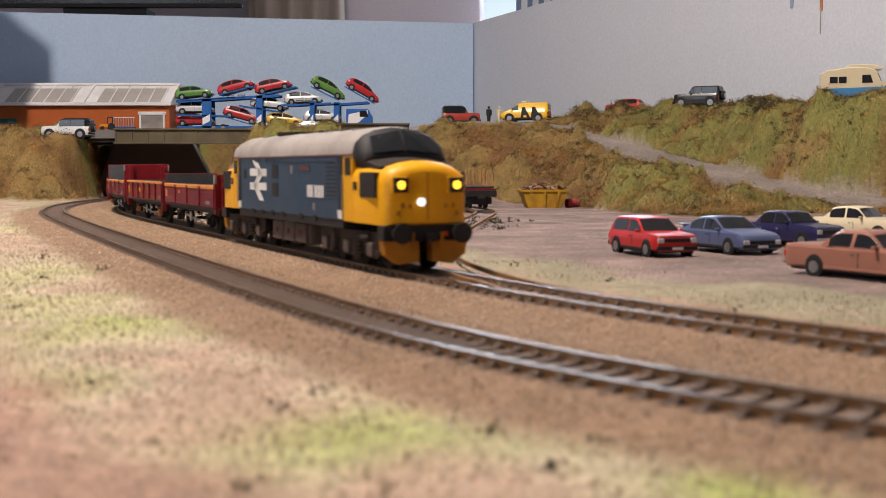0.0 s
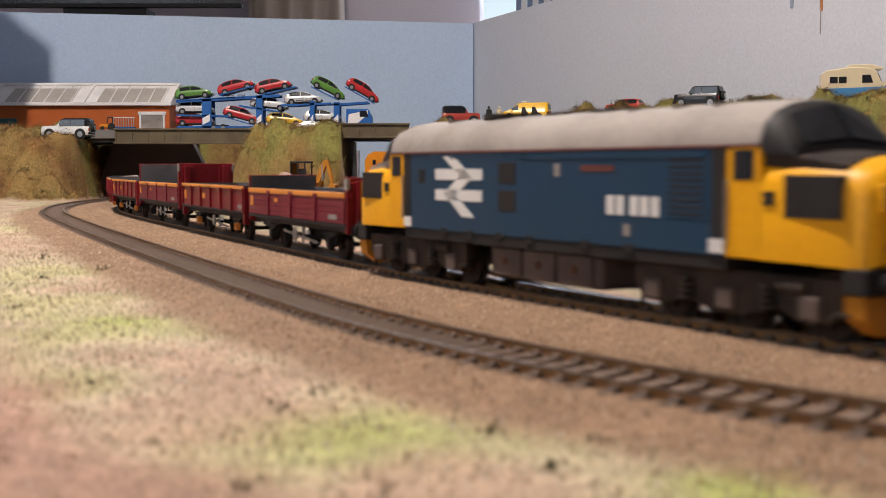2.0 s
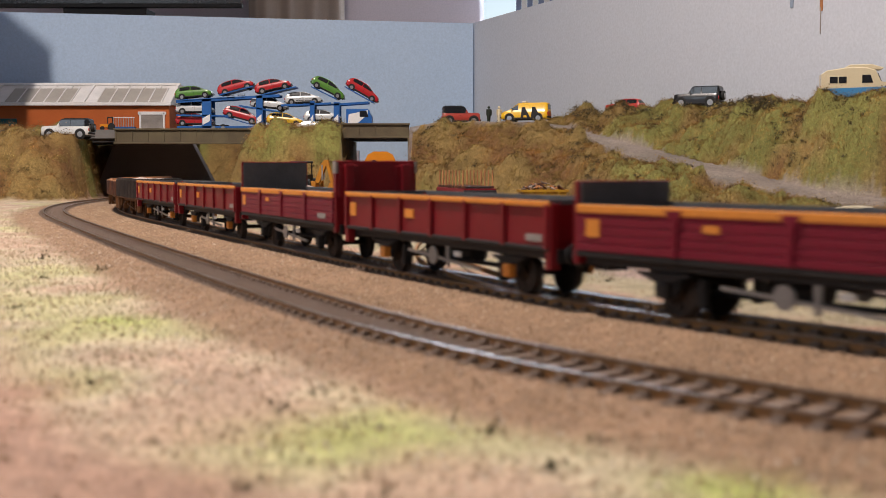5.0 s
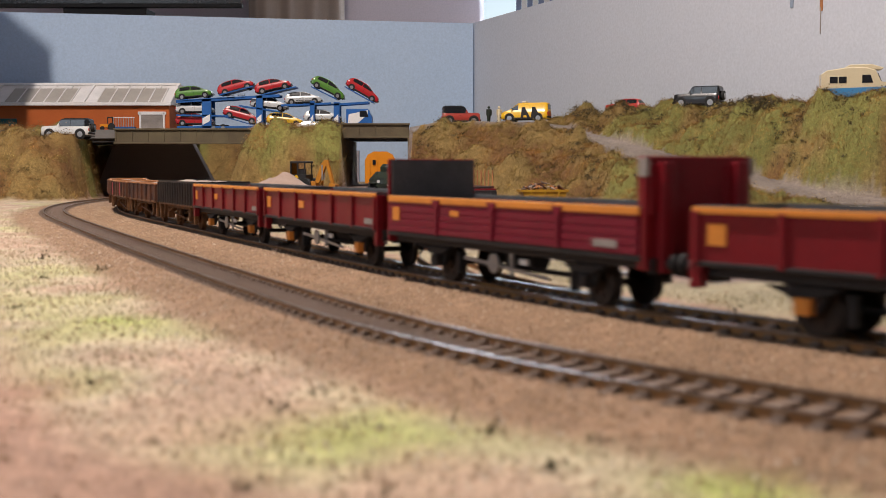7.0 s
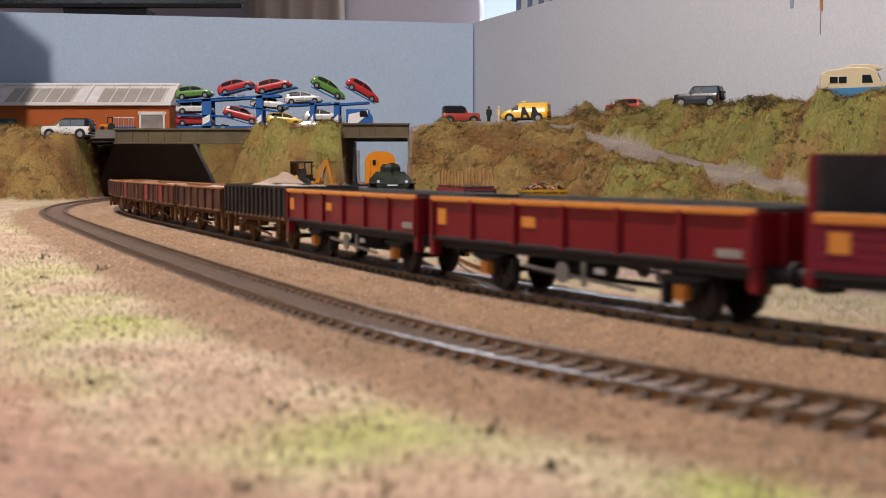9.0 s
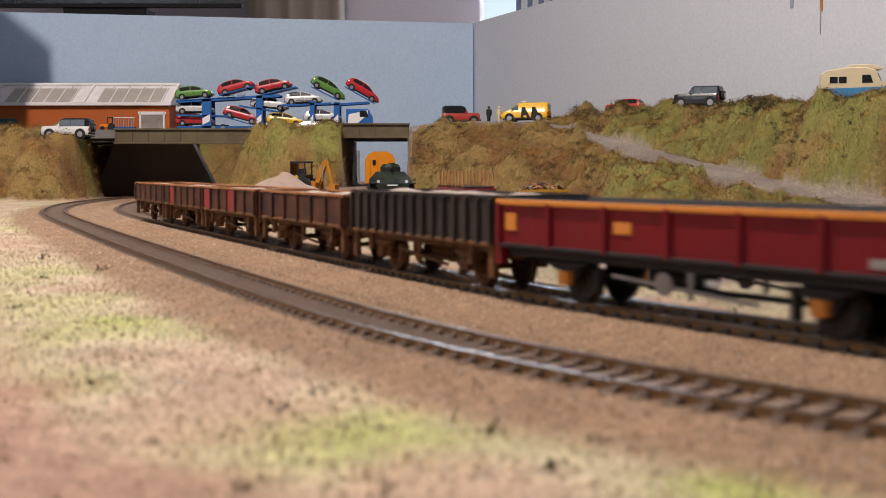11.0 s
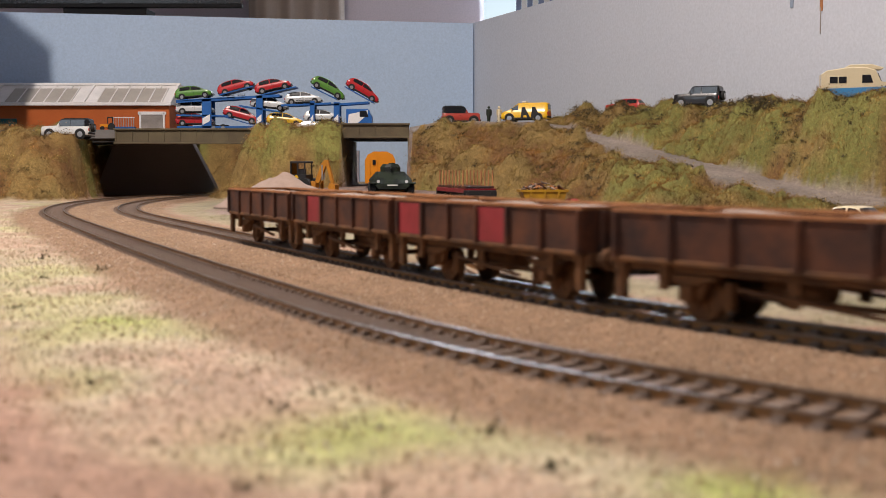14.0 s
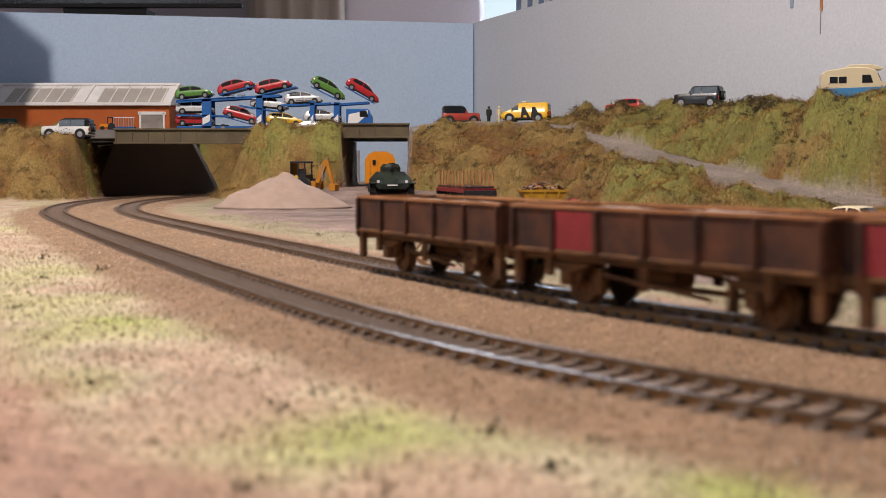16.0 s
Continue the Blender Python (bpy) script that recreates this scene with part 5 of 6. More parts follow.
# on the banks
car("off_road_car", "jeep", "white", 0.068, 0.027, 0.0265, pose(-0.504, 1.635, 0.0815, 0, 0, 178), "silver-white off-road car with black roof rack and spare wheel", roof="black", spare=True, rack=True)
car("pickup_car", "jeep", "rust_red", 0.057, 0.025, 0.0265, at_ground(0.025, 1.75, 4), "red off-road car with black canvas top on the hill", roof="black", rack=True)
car("small_red_car", "hatch", "red", 0.050, 0.022, 0.0185, at_ground(0.2445, 1.63, 148, 0.004), "small red hatchback half hidden behind the bank", group="cars on the bank")
car("black_jeep", "jeep", "black", 0.060, 0.026, 0.0265, at_ground(0.318, 1.51, 152, 0.003), "black off-road car with spare wheel on its tail door", spare=True, group="cars on the bank")


def breakdown_van():
    t = car("breakdown_van", "van", "van", 0.064, 0.0265, 0.0262, at_ground(0.1115, 1.635, 164, 0.0), "yellow breakdown van with black emblem and chequered tail")
    W, L, H = 0.01325, 0.064, 0.0262
    for s in (-1, 1):
        y0, y1 = sorted((s * W * 0.8, s * W * 1.02))
        for x in (-0.0155, -0.0015):
            q = [(x - 0.0072, 0.0062), (x - 0.0030, 0.0062), (x - 0.0018, 0.0092), (x + 0.0018, 0.0092), (x + 0.0022, 0.0062), (x + 0.0058, 0.0062), (x + 0.0042, 0.0200), (x + 0.0004, 0.0200)]
            part("black_emblem", prism(q, y0, y1), M_BLACK, t, "bold black emblem shape")
    for k in range(4):
        part("tail_stripe", box(-L * 0.505, -L * 0.495, -W * 0.9 + k * W * 0.46, -W * 0.9 + (k + 0.5) * W * 0.46, 0.007, 0.0145), M_RED, t)
    part("light_bar", box(-0.002, 0.004, -W * 0.7, W * 0.7, H, H + 0.002, 0.0006), M_TRIM_WHITE, t)
    return t


breakdown_van()


def camper():
    t = thing("camper_van", "cream and blue vintage camper van on the bank", "camper van", at_ground(0.432, 1.285, -12, 0.005) @ Matrix.Scale(0.92, 4))
    prof = [(-0.036, 0.012), (-0.036, 0.030), (-0.030, 0.034), (-0.006, 0.0375), (0.012, 0.0375), (0.024, 0.034), (0.026, 0.030), (0.030, 0.021), (0.038, 0.0195), (0.038, 0.012)]
    W = 0.0145
    secs = [[(x * 0.985, y, 0.02 + (z - 0.02) * k) for x, z in prof] for y, k in ((-W, 0.93), (-W * 0.9, 1), (W * 0.9, 1), (W, 0.93))]
    smooth(part("body", loft(secs), M_PAINTS["cream"], t, "cream upper body"), 35)
    lo = [(-0.0365, 0.004), (-0.0365, 0.0135), (0.0385, 0.0155), (0.0395, 0.010), (0.0385, 0.004)]
    part("lower_body", prism(lo, -W * 1.01, W * 1.01, bevel=0.0006), M_PAINTS["sky"], t, "blue lower body")
    roof = part("roof_pod", prism([(-0.010, 0.0372), (0.030, 0.0340), (0.033, 0.0365), (0.020, 0.0405), (-0.004, 0.0405)], -W * 0.86, W * 0.86, bevel=0.001), M_PAINTS["cream"], t, "raised cream roof")
    for s in (-1, 1):
        y0, y1 = sorted((s * W * 0.9, s * W * 1.015))
        f = part("window_frame", box(-0.027, -0.007, y0, y1, 0.0185, 0.0275, 0.0004), M_PAINTS["cream"], t)
        for x in (-0.0262, -0.0165):
            part("side_window", box(x, x + 0.0086, *sorted((s * W * 0.92, s * W * 1.03)), 0.0193, 0.0267), M_DARKGLASS, f)
        part("cab_window", prism([(0.009, 0.0195), (0.021, 0.0195), (0.018, 0.0285), (0.009, 0.0285)], *sorted((s * W * 0.92, s * W * 1.03))), M_DARKGLASS, t)
        part("headlight", cyl((0.0392, s * W * 0.7, 0.013), 0.0018, 0.001, "x", 14), M_LENS, t)
        for x in (-0.021, 0.025):
            w = part("wheel", cyl((x, s * W * 0.86, 0.0048), 0.0048, 0.004, "y", 18), M_TYRE, t)
            part("rim", cyl((x, s * W * 1.0, 0.0048), 0.0026, 0.001, "y", 14), M_RIM, w)
    part("windscreen", prism([(0.0268, 0.0305), (0.0305, 0.0212), (0.0300, 0.0208), (0.0262, 0.0300)], -W * 0.8, W * 0.8), M_DARKGLASS, t)
    part("bumper", box(0.038, 0.0405, -W, W, 0.004, 0.0065, 0.0006), M_CHROME, t)


camper()


# ---- car transporter on the upper road ----
def transporter():
    z0 = 0.0955
    t = thing("car_transporter", "blue double-deck car transporter with white-striped posts, fully loaded", "lorry", pose(-0.247, 1.81, z0))
    W = 0.0165
    bar = lambda name, x0, za, x1, zb, th=0.0026, mat=M_CARRIER: part(name, prism([(x0, za), (x1, zb), (x1, zb + th), (x0, za + th)], -W, W), mat, t)
    rail = lambda name, x0, za, x1, zb, th=0.0022: [part(name, prism([(x0, za), (x1, zb), (x1, zb + th), (x0, za + th)], *sorted((s * W, s * (W - 0.002)))), M_CARRIER, t) for s in (-1, 1)]
    bar("lower_deck", -0.146, 0.006, 0.030, 0.006)
    rail("upper_deck_rail", -0.147, 0.0425, -0.060, 0.0475, 0.0045)
    bar("upper_ramp", -0.147, 0.0445, -0.06, 0.050, 0.001)
    rail("upper_deck_rail", -0.062, 0.0475, 0.006, 0.0515, 0.004)
    bar("tilt_ramp", -0.083, 0.0535, -0.033, 0.0665, 0.0016)
    bar("tilt_ramp", -0.024, 0.053, 0.030, 0.0655, 0.0016)
    rail("middle_rail", -0.147, 0.0235, -0.07, 0.0225)
    rail("middle_rail", -0.054, 0.0375, 0.006, 0.0285)
    rail("middle_rail", 0.008, 0.0375, 0.082, 0.0405, 0.003)
    bar("front_deck", 0.046, 0.0105, 0.082, 0.0105)
    bar("tilt_ramp", 0.052, 0.066, 0.090, 0.0475, 0.0016)
    bar("tilt_ramp", 0.102, 0.066, 0.145, 0.042, 0.0016)
    rail("front_rail", 0.085, 0.0385, 0.137, 0.042, 0.003)
    bar("slope_ramp", -0.078, 0.022, -0.03, 0.0085, 0.0014)
    for x, w, zt in ((-0.102, 0.014, 0.049), (-0.024, 0.010, 0.054), (0.054, 0.007, 0.046), (0.090, 0.009, 0.044)):
        for s in (-1, 1):
            p = part("post", box(x - w / 2, x + w / 2, *sorted((s * W, s * (W - 0.003))), 0.004, zt, 0.0005), M_CARRIER, t)
            part("stripe", prism([(x - w / 2 + 0.001, 0.010), (x + w / 2 - 0.002, 0.016), (x + w / 2 - 0.002, 0.026), (x - w / 2 + 0.001, 0.020)], *sorted((s * (W + 0.0003), s * (W - 0.001)))), M_TRIM_WHITE, p)
    for x in (-0.072, -0.056, 0.030, 0.044):
        for k in range(4):
            part("ramp_mesh_bar", box(x, x + 0.011, -W, -W + 0.001, 0.048 + k * 0.0024 - (0.007 if x > 0 else 0), 0.0487 + k * 0.0024 - (0.007 if x > 0 else 0)), M_BLACK, t)
    cab = part("cab", prism([(0.104, 0.006), (0.104, 0.034), (0.136, 0.034), (0.142, 0.022), (0.142, 0.006)], -W, W, bevel=0.0008), M_CARRIER, t, "blue tractor cab with white flash")
    for s in (-1, 1):
        y0, y1 = sorted((s * (W - 0.001), s * (W + 0.0003)))
        part("flash", prism([(0.106, 0.010), (0.120, 0.012), (0.136, 0.026), (0.136, 0.032), (0.108, 0.026)], y0, y1), M_TRIM_WHITE, cab)
        part("side_window", prism([(0.124, 0.022), (0.137, 0.022), (0.134, 0.031), (0.124, 0.031)], *sorted((s * (W - 0.001), s * (W + 0.0006)))), M_DARKGLASS, cab)
        for x in (-0.092, -0.078, -0.020, 0.060, 0.074, 0.128):
            w = part("wheel", cyl((x, s * W * 0.86, 0.0058), 0.0058, 0.004, "y", 16), M_TYRE, t)
            part("rim", cyl((x, s * W * 1.0, 0.0058), 0.003, 0.0008, "y", 12), M_RIM, w)
    return t


transporter()
loaded = "cars loaded on the transporter"
for colour, x, z, tilt, what in (
        ("green", -0.122, 0.0490, -5, "metallic green hatchback on the top deck"), ("crimson", -0.058, 0.0588, -15, "red hatchback tilted nose up on the top deck"), ("crimson", -0.003, 0.0597, -12, "red hatchback tilted on the top deck"),
        ("green", 0.0735, 0.0575, 27, "metallic green hatchback tilted nose down"), ("crimson", 0.1245, 0.0540, 30, "red hatchback tilted steeply nose down"),
        ("silver", -0.122, 0.0263, 0, "silver hatchback on the middle deck"), ("silver", -0.012, 0.0330, 6, "silver hatchback on the middle deck"), ("silver", 0.040, 0.0405, -2, "silver hatchback on the forward deck"),
        ("silver", 0.068, 0.0140, 0, "silver hatchback on the lower deck"), ("crimson", -0.122, 0.0088, 0, "red hatchback on the lower deck"), ("crimson", -0.054, 0.0165, 15, "red hatchback on the sloping ramp"),
        ("yellow", 0.012, 0.0090, 4, "yellow coupe on the lower deck")):
    car("loaded_car", "modern", colour, 0.0545, 0.0235, 0.0198, pose(-0.247 + x, 1.81, 0.0955 + z, 0, tilt, 0), what, group=loaded)
car("sports_car", "coupe", "white", 0.054, 0.0235, 0.0150, pose(-0.188, 1.762, 0.0957, 0, 0, 0), "low white sports car on the bridge road")


# ---- yard machines and clutter ----
def flat_wagon():
    t = thing("bolster_wagon", "dark maroon bolster wagon with rusty stakes, standing on the siding", "railway wagon", pose(0.0215, 1.185, RAIL_Z, 0, 0, -78))
    part("deck", bx(-62, 62, -15.5, 15.5, 14.5, 18.5, b=0.4), M_MAROON, t)
    part("load", bx(-58, 58, -12, 12, 18.5, 20.5, b=0.3), M_BLACK, t, "dark steel load")
    for x in range(-52, 60, 15):
        part("bolster", bx(x - 1.5, x + 1.5, -15.6, 15.6, 18.4, 20.8, b=0.3), M_RUST, t)
        for s in (-1, 1):
            part("stake", cyl(mm(x, s * 14.2, 27), 0.0007, 0.017, "z", 8), M_RUSTEDGE, t, "")
    for e in (-1, 1):
        part("headstock", bx(*sorted((e * 61, e * 63.4)), -15.6, 15.6, 11, 17, b=0.4), M_BLACK, t)
        part("bogie", bx(e * 42 - 16, e * 42 + 16, -12.5, 12.5, 4, 10.5, b=0.8), M_BLACK, t)
        for x in (-10, 10):
            for s in (-1, 1):
                part("wheel", cyl(mm(e * 42 + x, s * 7.6, 6.2), 0.0062, 0.0024, "y", 18), M_UNDER, t)
    part("frame", bx(-62, 62, -6, 6, 9, 14.6), M_BLACK, t)
    buffers(t, 0.0632, 0.0114, 0.0138, M_BLACK)


flat_wagon()


def skip():
    t = thing("rubbish_skip", "yellow skip heaped with brown scrap at the foot of the bank", "skip", at_ground(0.106, 1.288, 6))
    lo = [(-0.017, -0.013, 0), (0.017, -0.013, 0), (0.017, 0.013, 0), (-0.017, 0.013, 0)]
    hi = [(-0.0245, -0.013, 0.0185), (0.0245, -0.013, 0.0185), (0.0245, 0.013, 0.0185), (-0.0245, 0.013, 0.0185)]
    part("body", loft([lo, hi]), M_SKIP, t, "yellow steel body")
    bm = bmesh.new()
    for s in (-1, 1):
        add_box(bm, -0.0255, 0.0255, *sorted((s * 0.0122, s * 0.0142)), 0.017, 0.0195)
        add_box(bm, *sorted((s * 0.0235, s * 0.0256)), -0.0122, 0.0122, 0.017, 0.0195)
    part("rim", bm, M_SKIP, t)
    for x in (-0.012, 0.0, 0.012):
        part("rib", prism([(x - 0.001, 0.002), (x + 0.001, 0.002), (x * 1.3 + 0.001, 0.0175), (x * 1.3 - 0.001, 0.0175)], -0.0142, -0.0128), M_SKIP, t)
    rnd = random.Random(4)
    for i in range(46):
        x, y = rnd.uniform(-0.02, 0.02), rnd.uniform(-0.010, 0.010)
        w, l = rnd.uniform(0.0012, 0.0026), rnd.uniform(0.004, 0.010)
        part("scrap", box(-l / 2, l / 2, -w / 2, w / 2, -w / 3, w / 3), (M_RUST, M_LOADSAND, M_TANK, M_RUSTEDGE)[i % 4], t,
             at=pose(x, y, 0.0195 + rnd.uniform(0, 0.008) * (1 - abs(x) / 0.024), rnd.uniform(-40, 40), rnd.uniform(-40, 40), rnd.uniform(0, 180)))


skip()
b = thing("oil_drum", "faded red oil drum lying beside the skip", "drum", at_ground(0.1375, 1.29, 20))
part("drum", cyl((0, 0, 0.0048), 0.0048, 0.012, "x", 20), M_PATCH, b)
for x in (-0.004, 0.0, 0.004):
    part("hoop", cyl((x, 0, 0.0048), 0.0051, 0.0006, "x", 20), M_PATCH, b)


def heap():
    bm, n, k = bmesh.new(), 20, 44
    rows = []
    for i in range(n + 1):
        row = []
        for j in range(k):
            r, a = i / n, 2 * math.pi * j / k
            x, y = r * math.cos(a) * 0.074, r * math.sin(a) * 0.062
            h = 0.038 * max(0, 1 - r) ** 0.92
            d = math.hypot(x + 0.036, y + 0.022)
            h = max(h, 0.0225 * max(0, 1 - d / 0.046) * min(1, (1 - r) * 5)) * (1 + 0.10 * noise.noise((x * 60, y * 60, 0))) + 0.0010 * noise.noise((x * 300, y * 300, 2)) * (1 - r)
            row.append(bm.verts.new((x * (1 + 0.08 * noise.noise((math.cos(a), math.sin(a), 3))), y, max(0, h) - 0.001)))
        rows.append(row)
    for a, b2 in zip(rows, rows[1:]):
        for j in range(k):
            bm.faces.new((a[j], a[(j + 1) % k], b2[(j + 1) % k], b2[j]))
    bm.faces.new(rows[-1])
    me = finish("sand_mound", bm, M_SANDPILE)
    for p in me.polygons:
        p.use_smooth = True
    ob = new("sand_mound", me)
    ob.matrix_basis = pose(-0.170, 1.285, 0.0012)
    tagged(ob, "conical heap of pinkish tan sand in the yard", "sand heap")


heap()


def digger():
    z = float(hill(np.array([-0.165]), np.array([1.50]))[0][0])
    t = thing("backhoe_digger", "yellow backhoe digger with black-framed cab behind the sand heap", "digger", pose(-0.176, 1.50, z - 0.004, 0, 0, 158))
    part("chassis", bx(-22, 22, -8, 8, 6, 14, b=1), M_PLOUGH, t, "yellow chassis")
    part("bonnet", bx(6, 26, -7, 7, 12, 20, b=1), M_PLOUGH, t)
    cab = part("cab_roof", bx(-12, 10, -10, 10, 36, 38.5, b=0.6), M_BLACK, t)
    for x in (-11, -1, 8.5):
        for y in (-9, 9):
            part("cab_post", bx(x, x + 1.3, y - 0.7, y + 0.7, 14, 36.4), M_BLACK, cab)
    part("cab_base", bx(-12, 10, -9.6, 9.6, 13, 22, b=0.5), M_BLACK, cab)
    part("seat", bx(-6, 2, -4, 4, 21, 29, b=0.8), M_BLACK, cab)
    part("cab_glass", bx(9.0, 9.4, -9, 9, 22, 36), M_DARKGLASS, cab)
    boom = part("boom", prism([(-0.020, 0.012), (-0.026, 0.012), (-0.037, 0.036), (-0.034, 0.040), (-0.030, 0.036)], -0.0022, 0.0022), M_PLOUGH, t, "orange-yellow boom")
    part("dipper", prism([(-0.034, 0.040), (-0.038, 0.040), (-0.046, 0.012), (-0.043, 0.010)], -0.0018, 0.0018), M_PLOUGH, t)
    part("bucket", prism([(-0.042, 0.012), (-0.050, 0.010), (-0.050, 0.003), (-0.043, 0.002), (-0.040, 0.006)], -0.005, 0.005), M_PLOUGH, t)
    for s in (-1, 1):
        part("ram", cyl(mm(-31, s * 2.6, 25), 0.0009, 0.018, "z", 8), M_STEEL, boom)
        part("stabiliser", bx(-26, -22, s * 10 - 1, s * 10 + 1, 0, 14), M_PLOUGH, t)
        part("rear_wheel", cyl(mm(-10, s * 10, 9), 0.009, 0.006, "y", 20), M_TYRE, t)
        part("front_wheel", cyl(mm(16, s * 9, 6), 0.006, 0.005, "y", 18), M_TYRE, t)
        part("loader_arm", prism([(0.0, 0.022), (0.034, 0.006), (0.034, 0.003), (-0.002, 0.018)], *sorted((s * 0.009, s * 0.0105))), M_PAINTS["yellow"], t)
    part("front_bucket", prism([(0.033, 0.0), (0.044, 0.0), (0.040, 0.010), (0.034, 0.011)], -0.013, 0.013), M_PAINTS["yellow"], t)


digger()


def armoured_car():
    z = float(hill(np.array([-0.0635]), np.array([1.43]))[0][0])
    t = thing("armoured_car", "dark green camouflaged armoured car with small turret before the bridge", "armoured car", pose(-0.0628, 1.45, z, 0, 0, -84))
    prof = lambda x, w, wt, z0, zm, zt: [(x, -w * 0.8, z0), (x, -w, zm), (x, -wt, zt), (x, wt, zt), (x, w, zm), (x, w * 0.8, z0)]
    part("hull", loft([prof(-0.034, 0.022, 0.014, 0.008, 0.018, 0.024), prof(-0.026, 0.025, 0.016, 0.006, 0.018, 0.028), prof(0.008, 0.025, 0.016, 0.006, 0.018, 0.028), prof(0.026, 0.023, 0.017, 0.006, 0.014, 0.0185), prof(0.036, 0.020, 0.016, 0.008, 0.012, 0.014)]), M_CAMO, t, "camouflaged green hull")
    tur = part("turret", loft([[(math.cos(a) * r - 0.004, math.sin(a) * r, zz) for a in [k * math.pi / 5 for k in range(10)]] for r, zz in ((0.0125, 0.0275), (0.0125, 0.033), (0.0095, 0.037))]), M_CAMO, t, "small faceted turret")
    part("gun", cyl((0.012, 0, 0.032), 0.001, 0.018, "x", 8), M_BLACK, tur)
    part("hatch", cyl((-0.006, 0.002, 0.0377), 0.004, 0.0014, "z", 12), M_CAMO, tur)
    for s in (-1, 1):
        lamp = part("headlight", cyl((0.0345, s * 0.0165, 0.0165), 0.0022, 0.003, "x", 14), M_BLACK, t)
        part("lens", cyl((0.0362, s * 0.0165, 0.0165), 0.0019, 0.0004, "x", 14), M_LENS, lamp)
        part("mudguard", box(0.016, 0.036, *sorted((s * 0.017, s * 0.0275)), 0.0135, 0.0155, 0.0005), M_CAMO, t)
        for x in (0.024, -0.020):
            part("wheel", cyl((x, s * 0.0225, 0.0065), 0.0075, 0.007, "y", 20), M_TYRE, t)
    part("plate_bar", box(0.0362, 0.0368, -0.006, 0.006, 0.0115, 0.0130), M_WHITE, t)


M_CAMO = worn("camouflage_paint", (0.020, 0.028, 0.017), (0.008, 0.010, 0.009), 0.5, 0, 70, 900, 0.9, 0.05, 0.03)
armoured_car()


def orange_van():
    z = float(hill(np.array([-0.083]), np.array([1.64]))[0][0])
    t = thing("orange_wagon_van", "orange round-roofed goods van body behind the armoured car", "van", pose(-0.0835, 1.60, z, 0, 0, -86))
    prof = lambda x: [(x, -0.0195, 0.006), (x, -0.0195, 0.036), (x, -0.016, 0.043), (x, -0.008, 0.047), (x, 0.008, 0.047), (x, 0.016, 0.043), (x, 0.0195, 0.036), (x, 0.0195, 0.006)]
    part("body", loft([prof(-0.04), prof(0.04)]), M_VANORANGE, t, "orange body")
    for y in (-0.014, -0.005, 0.005, 0.014):
        part("end_rib", box(0.0398, 0.0412, y - 0.0007, y + 0.0007, 0.008, 0.040), M_VANORANGE, t)
    part("end_window", box(0.0398, 0.0414, -0.010, -0.006, 0.030, 0.036), M_DARKGLASS, t)
    part("frame", box(-0.038, 0.038, -0.014, 0.014, 0.002, 0.0065), M_BLACK, t)
    for x in (-0.025, 0.025):
        for s in (-1, 1):
            part("wheel", cyl((x, s * 0.014, 0.0055), 0.0055, 0.004, "y", 16), M_TYRE, t)


M_VANORANGE = paint("orange_van_paint", (0.66, 0.23, 0.012), 0.4)
orange_van()


def small_tractor():
    t = thing("small_tractor", "orange tractor with dark cab beside the factory", "tractor", pose(-0.474, 1.715, 0.0955, 0, 0, 200) @ Matrix.Scale(0.72, 4))
    part("bonnet", bx(-2, 14, -5, 5, 5, 12, b=0.8), M_VANORANGE, t)
    part("mudguard", bx(-12, 0, -8, 8, 8, 12, b=0.8), M_VANORANGE, t)
    cab = part("cab_roof", bx(-11, 0, -7, 7, 24, 26, b=0.5), M_BLACK, t)
    for x in (-10.4, -0.8):
        for y in (-6.2, 6.2):
            part("cab_post", bx(x - 0.5, x + 0.5, y - 0.5, y + 0.5, 11, 24.4), M_BLACK, cab)
    for s in (-1, 1):
        part("rear_wheel", cyl(mm(-7, s * 8, 7), 0.007, 0.005, "y", 18), M_TYRE, t)
        part("front_wheel", cyl(mm(10, s * 6, 4), 0.004, 0.003, "y", 16), M_TYRE, t)


small_tractor()


def rack():
    t = thing("pipe_rack", "blue and white stacking rack standing against the factory", "rack", pose(-0.505, 1.925, 0.0955))
    part("base", box(-0.017, 0.017, -0.006, 0.006, 0.0, 0.012, 0.0006), M_CARRIER, t)
    for k in range(9):
        x = -0.016 + k * 0.004
        part("upright", box(x - 0.0005, x + 0.0005, -0.005, -0.0042, 0.0, 0.026), M_STEEL, t)
    part("top_bar", box(-0.0175, 0.0175, -0.0055, -0.0040, 0.026, 0.0272), M_TRIM_WHITE, t)


rack()


def figurine(name, x, y, mats, label):
    bm = cyl((0, 0, 0.0055), 0.0022, 0.011, "z", 10, 0.0028)
    add_cyl(bm, (0, 0, 0.0145), 0.0034, 0.008, "z", 10, 0.0026)
    bmesh.ops.create_uvsphere(bm, u_segments=10, v_segments=8, radius=0.0019, matrix=Matrix.Translation((0, 0, 0.0208)))
    for s in (-1, 1):
        add_cyl(bm, (0.0006, s * 0.0035, 0.0138), 0.0009, 0.008, "z", 8)
    ob = new(name, finish(name, bm, mats))
    ob.matrix_basis = at_ground(x, y, -60)
    tagged(ob, label, "figurine", group="figurines on the hill")


figurine("figurine", 0.0625, 1.66, M_CAMO, "dark plain model figurine standing on the hill")
figurine("figurine", 0.0765, 1.66, M_PAINTS["cream"], "pale yellow plain model figurine standing on the hill")


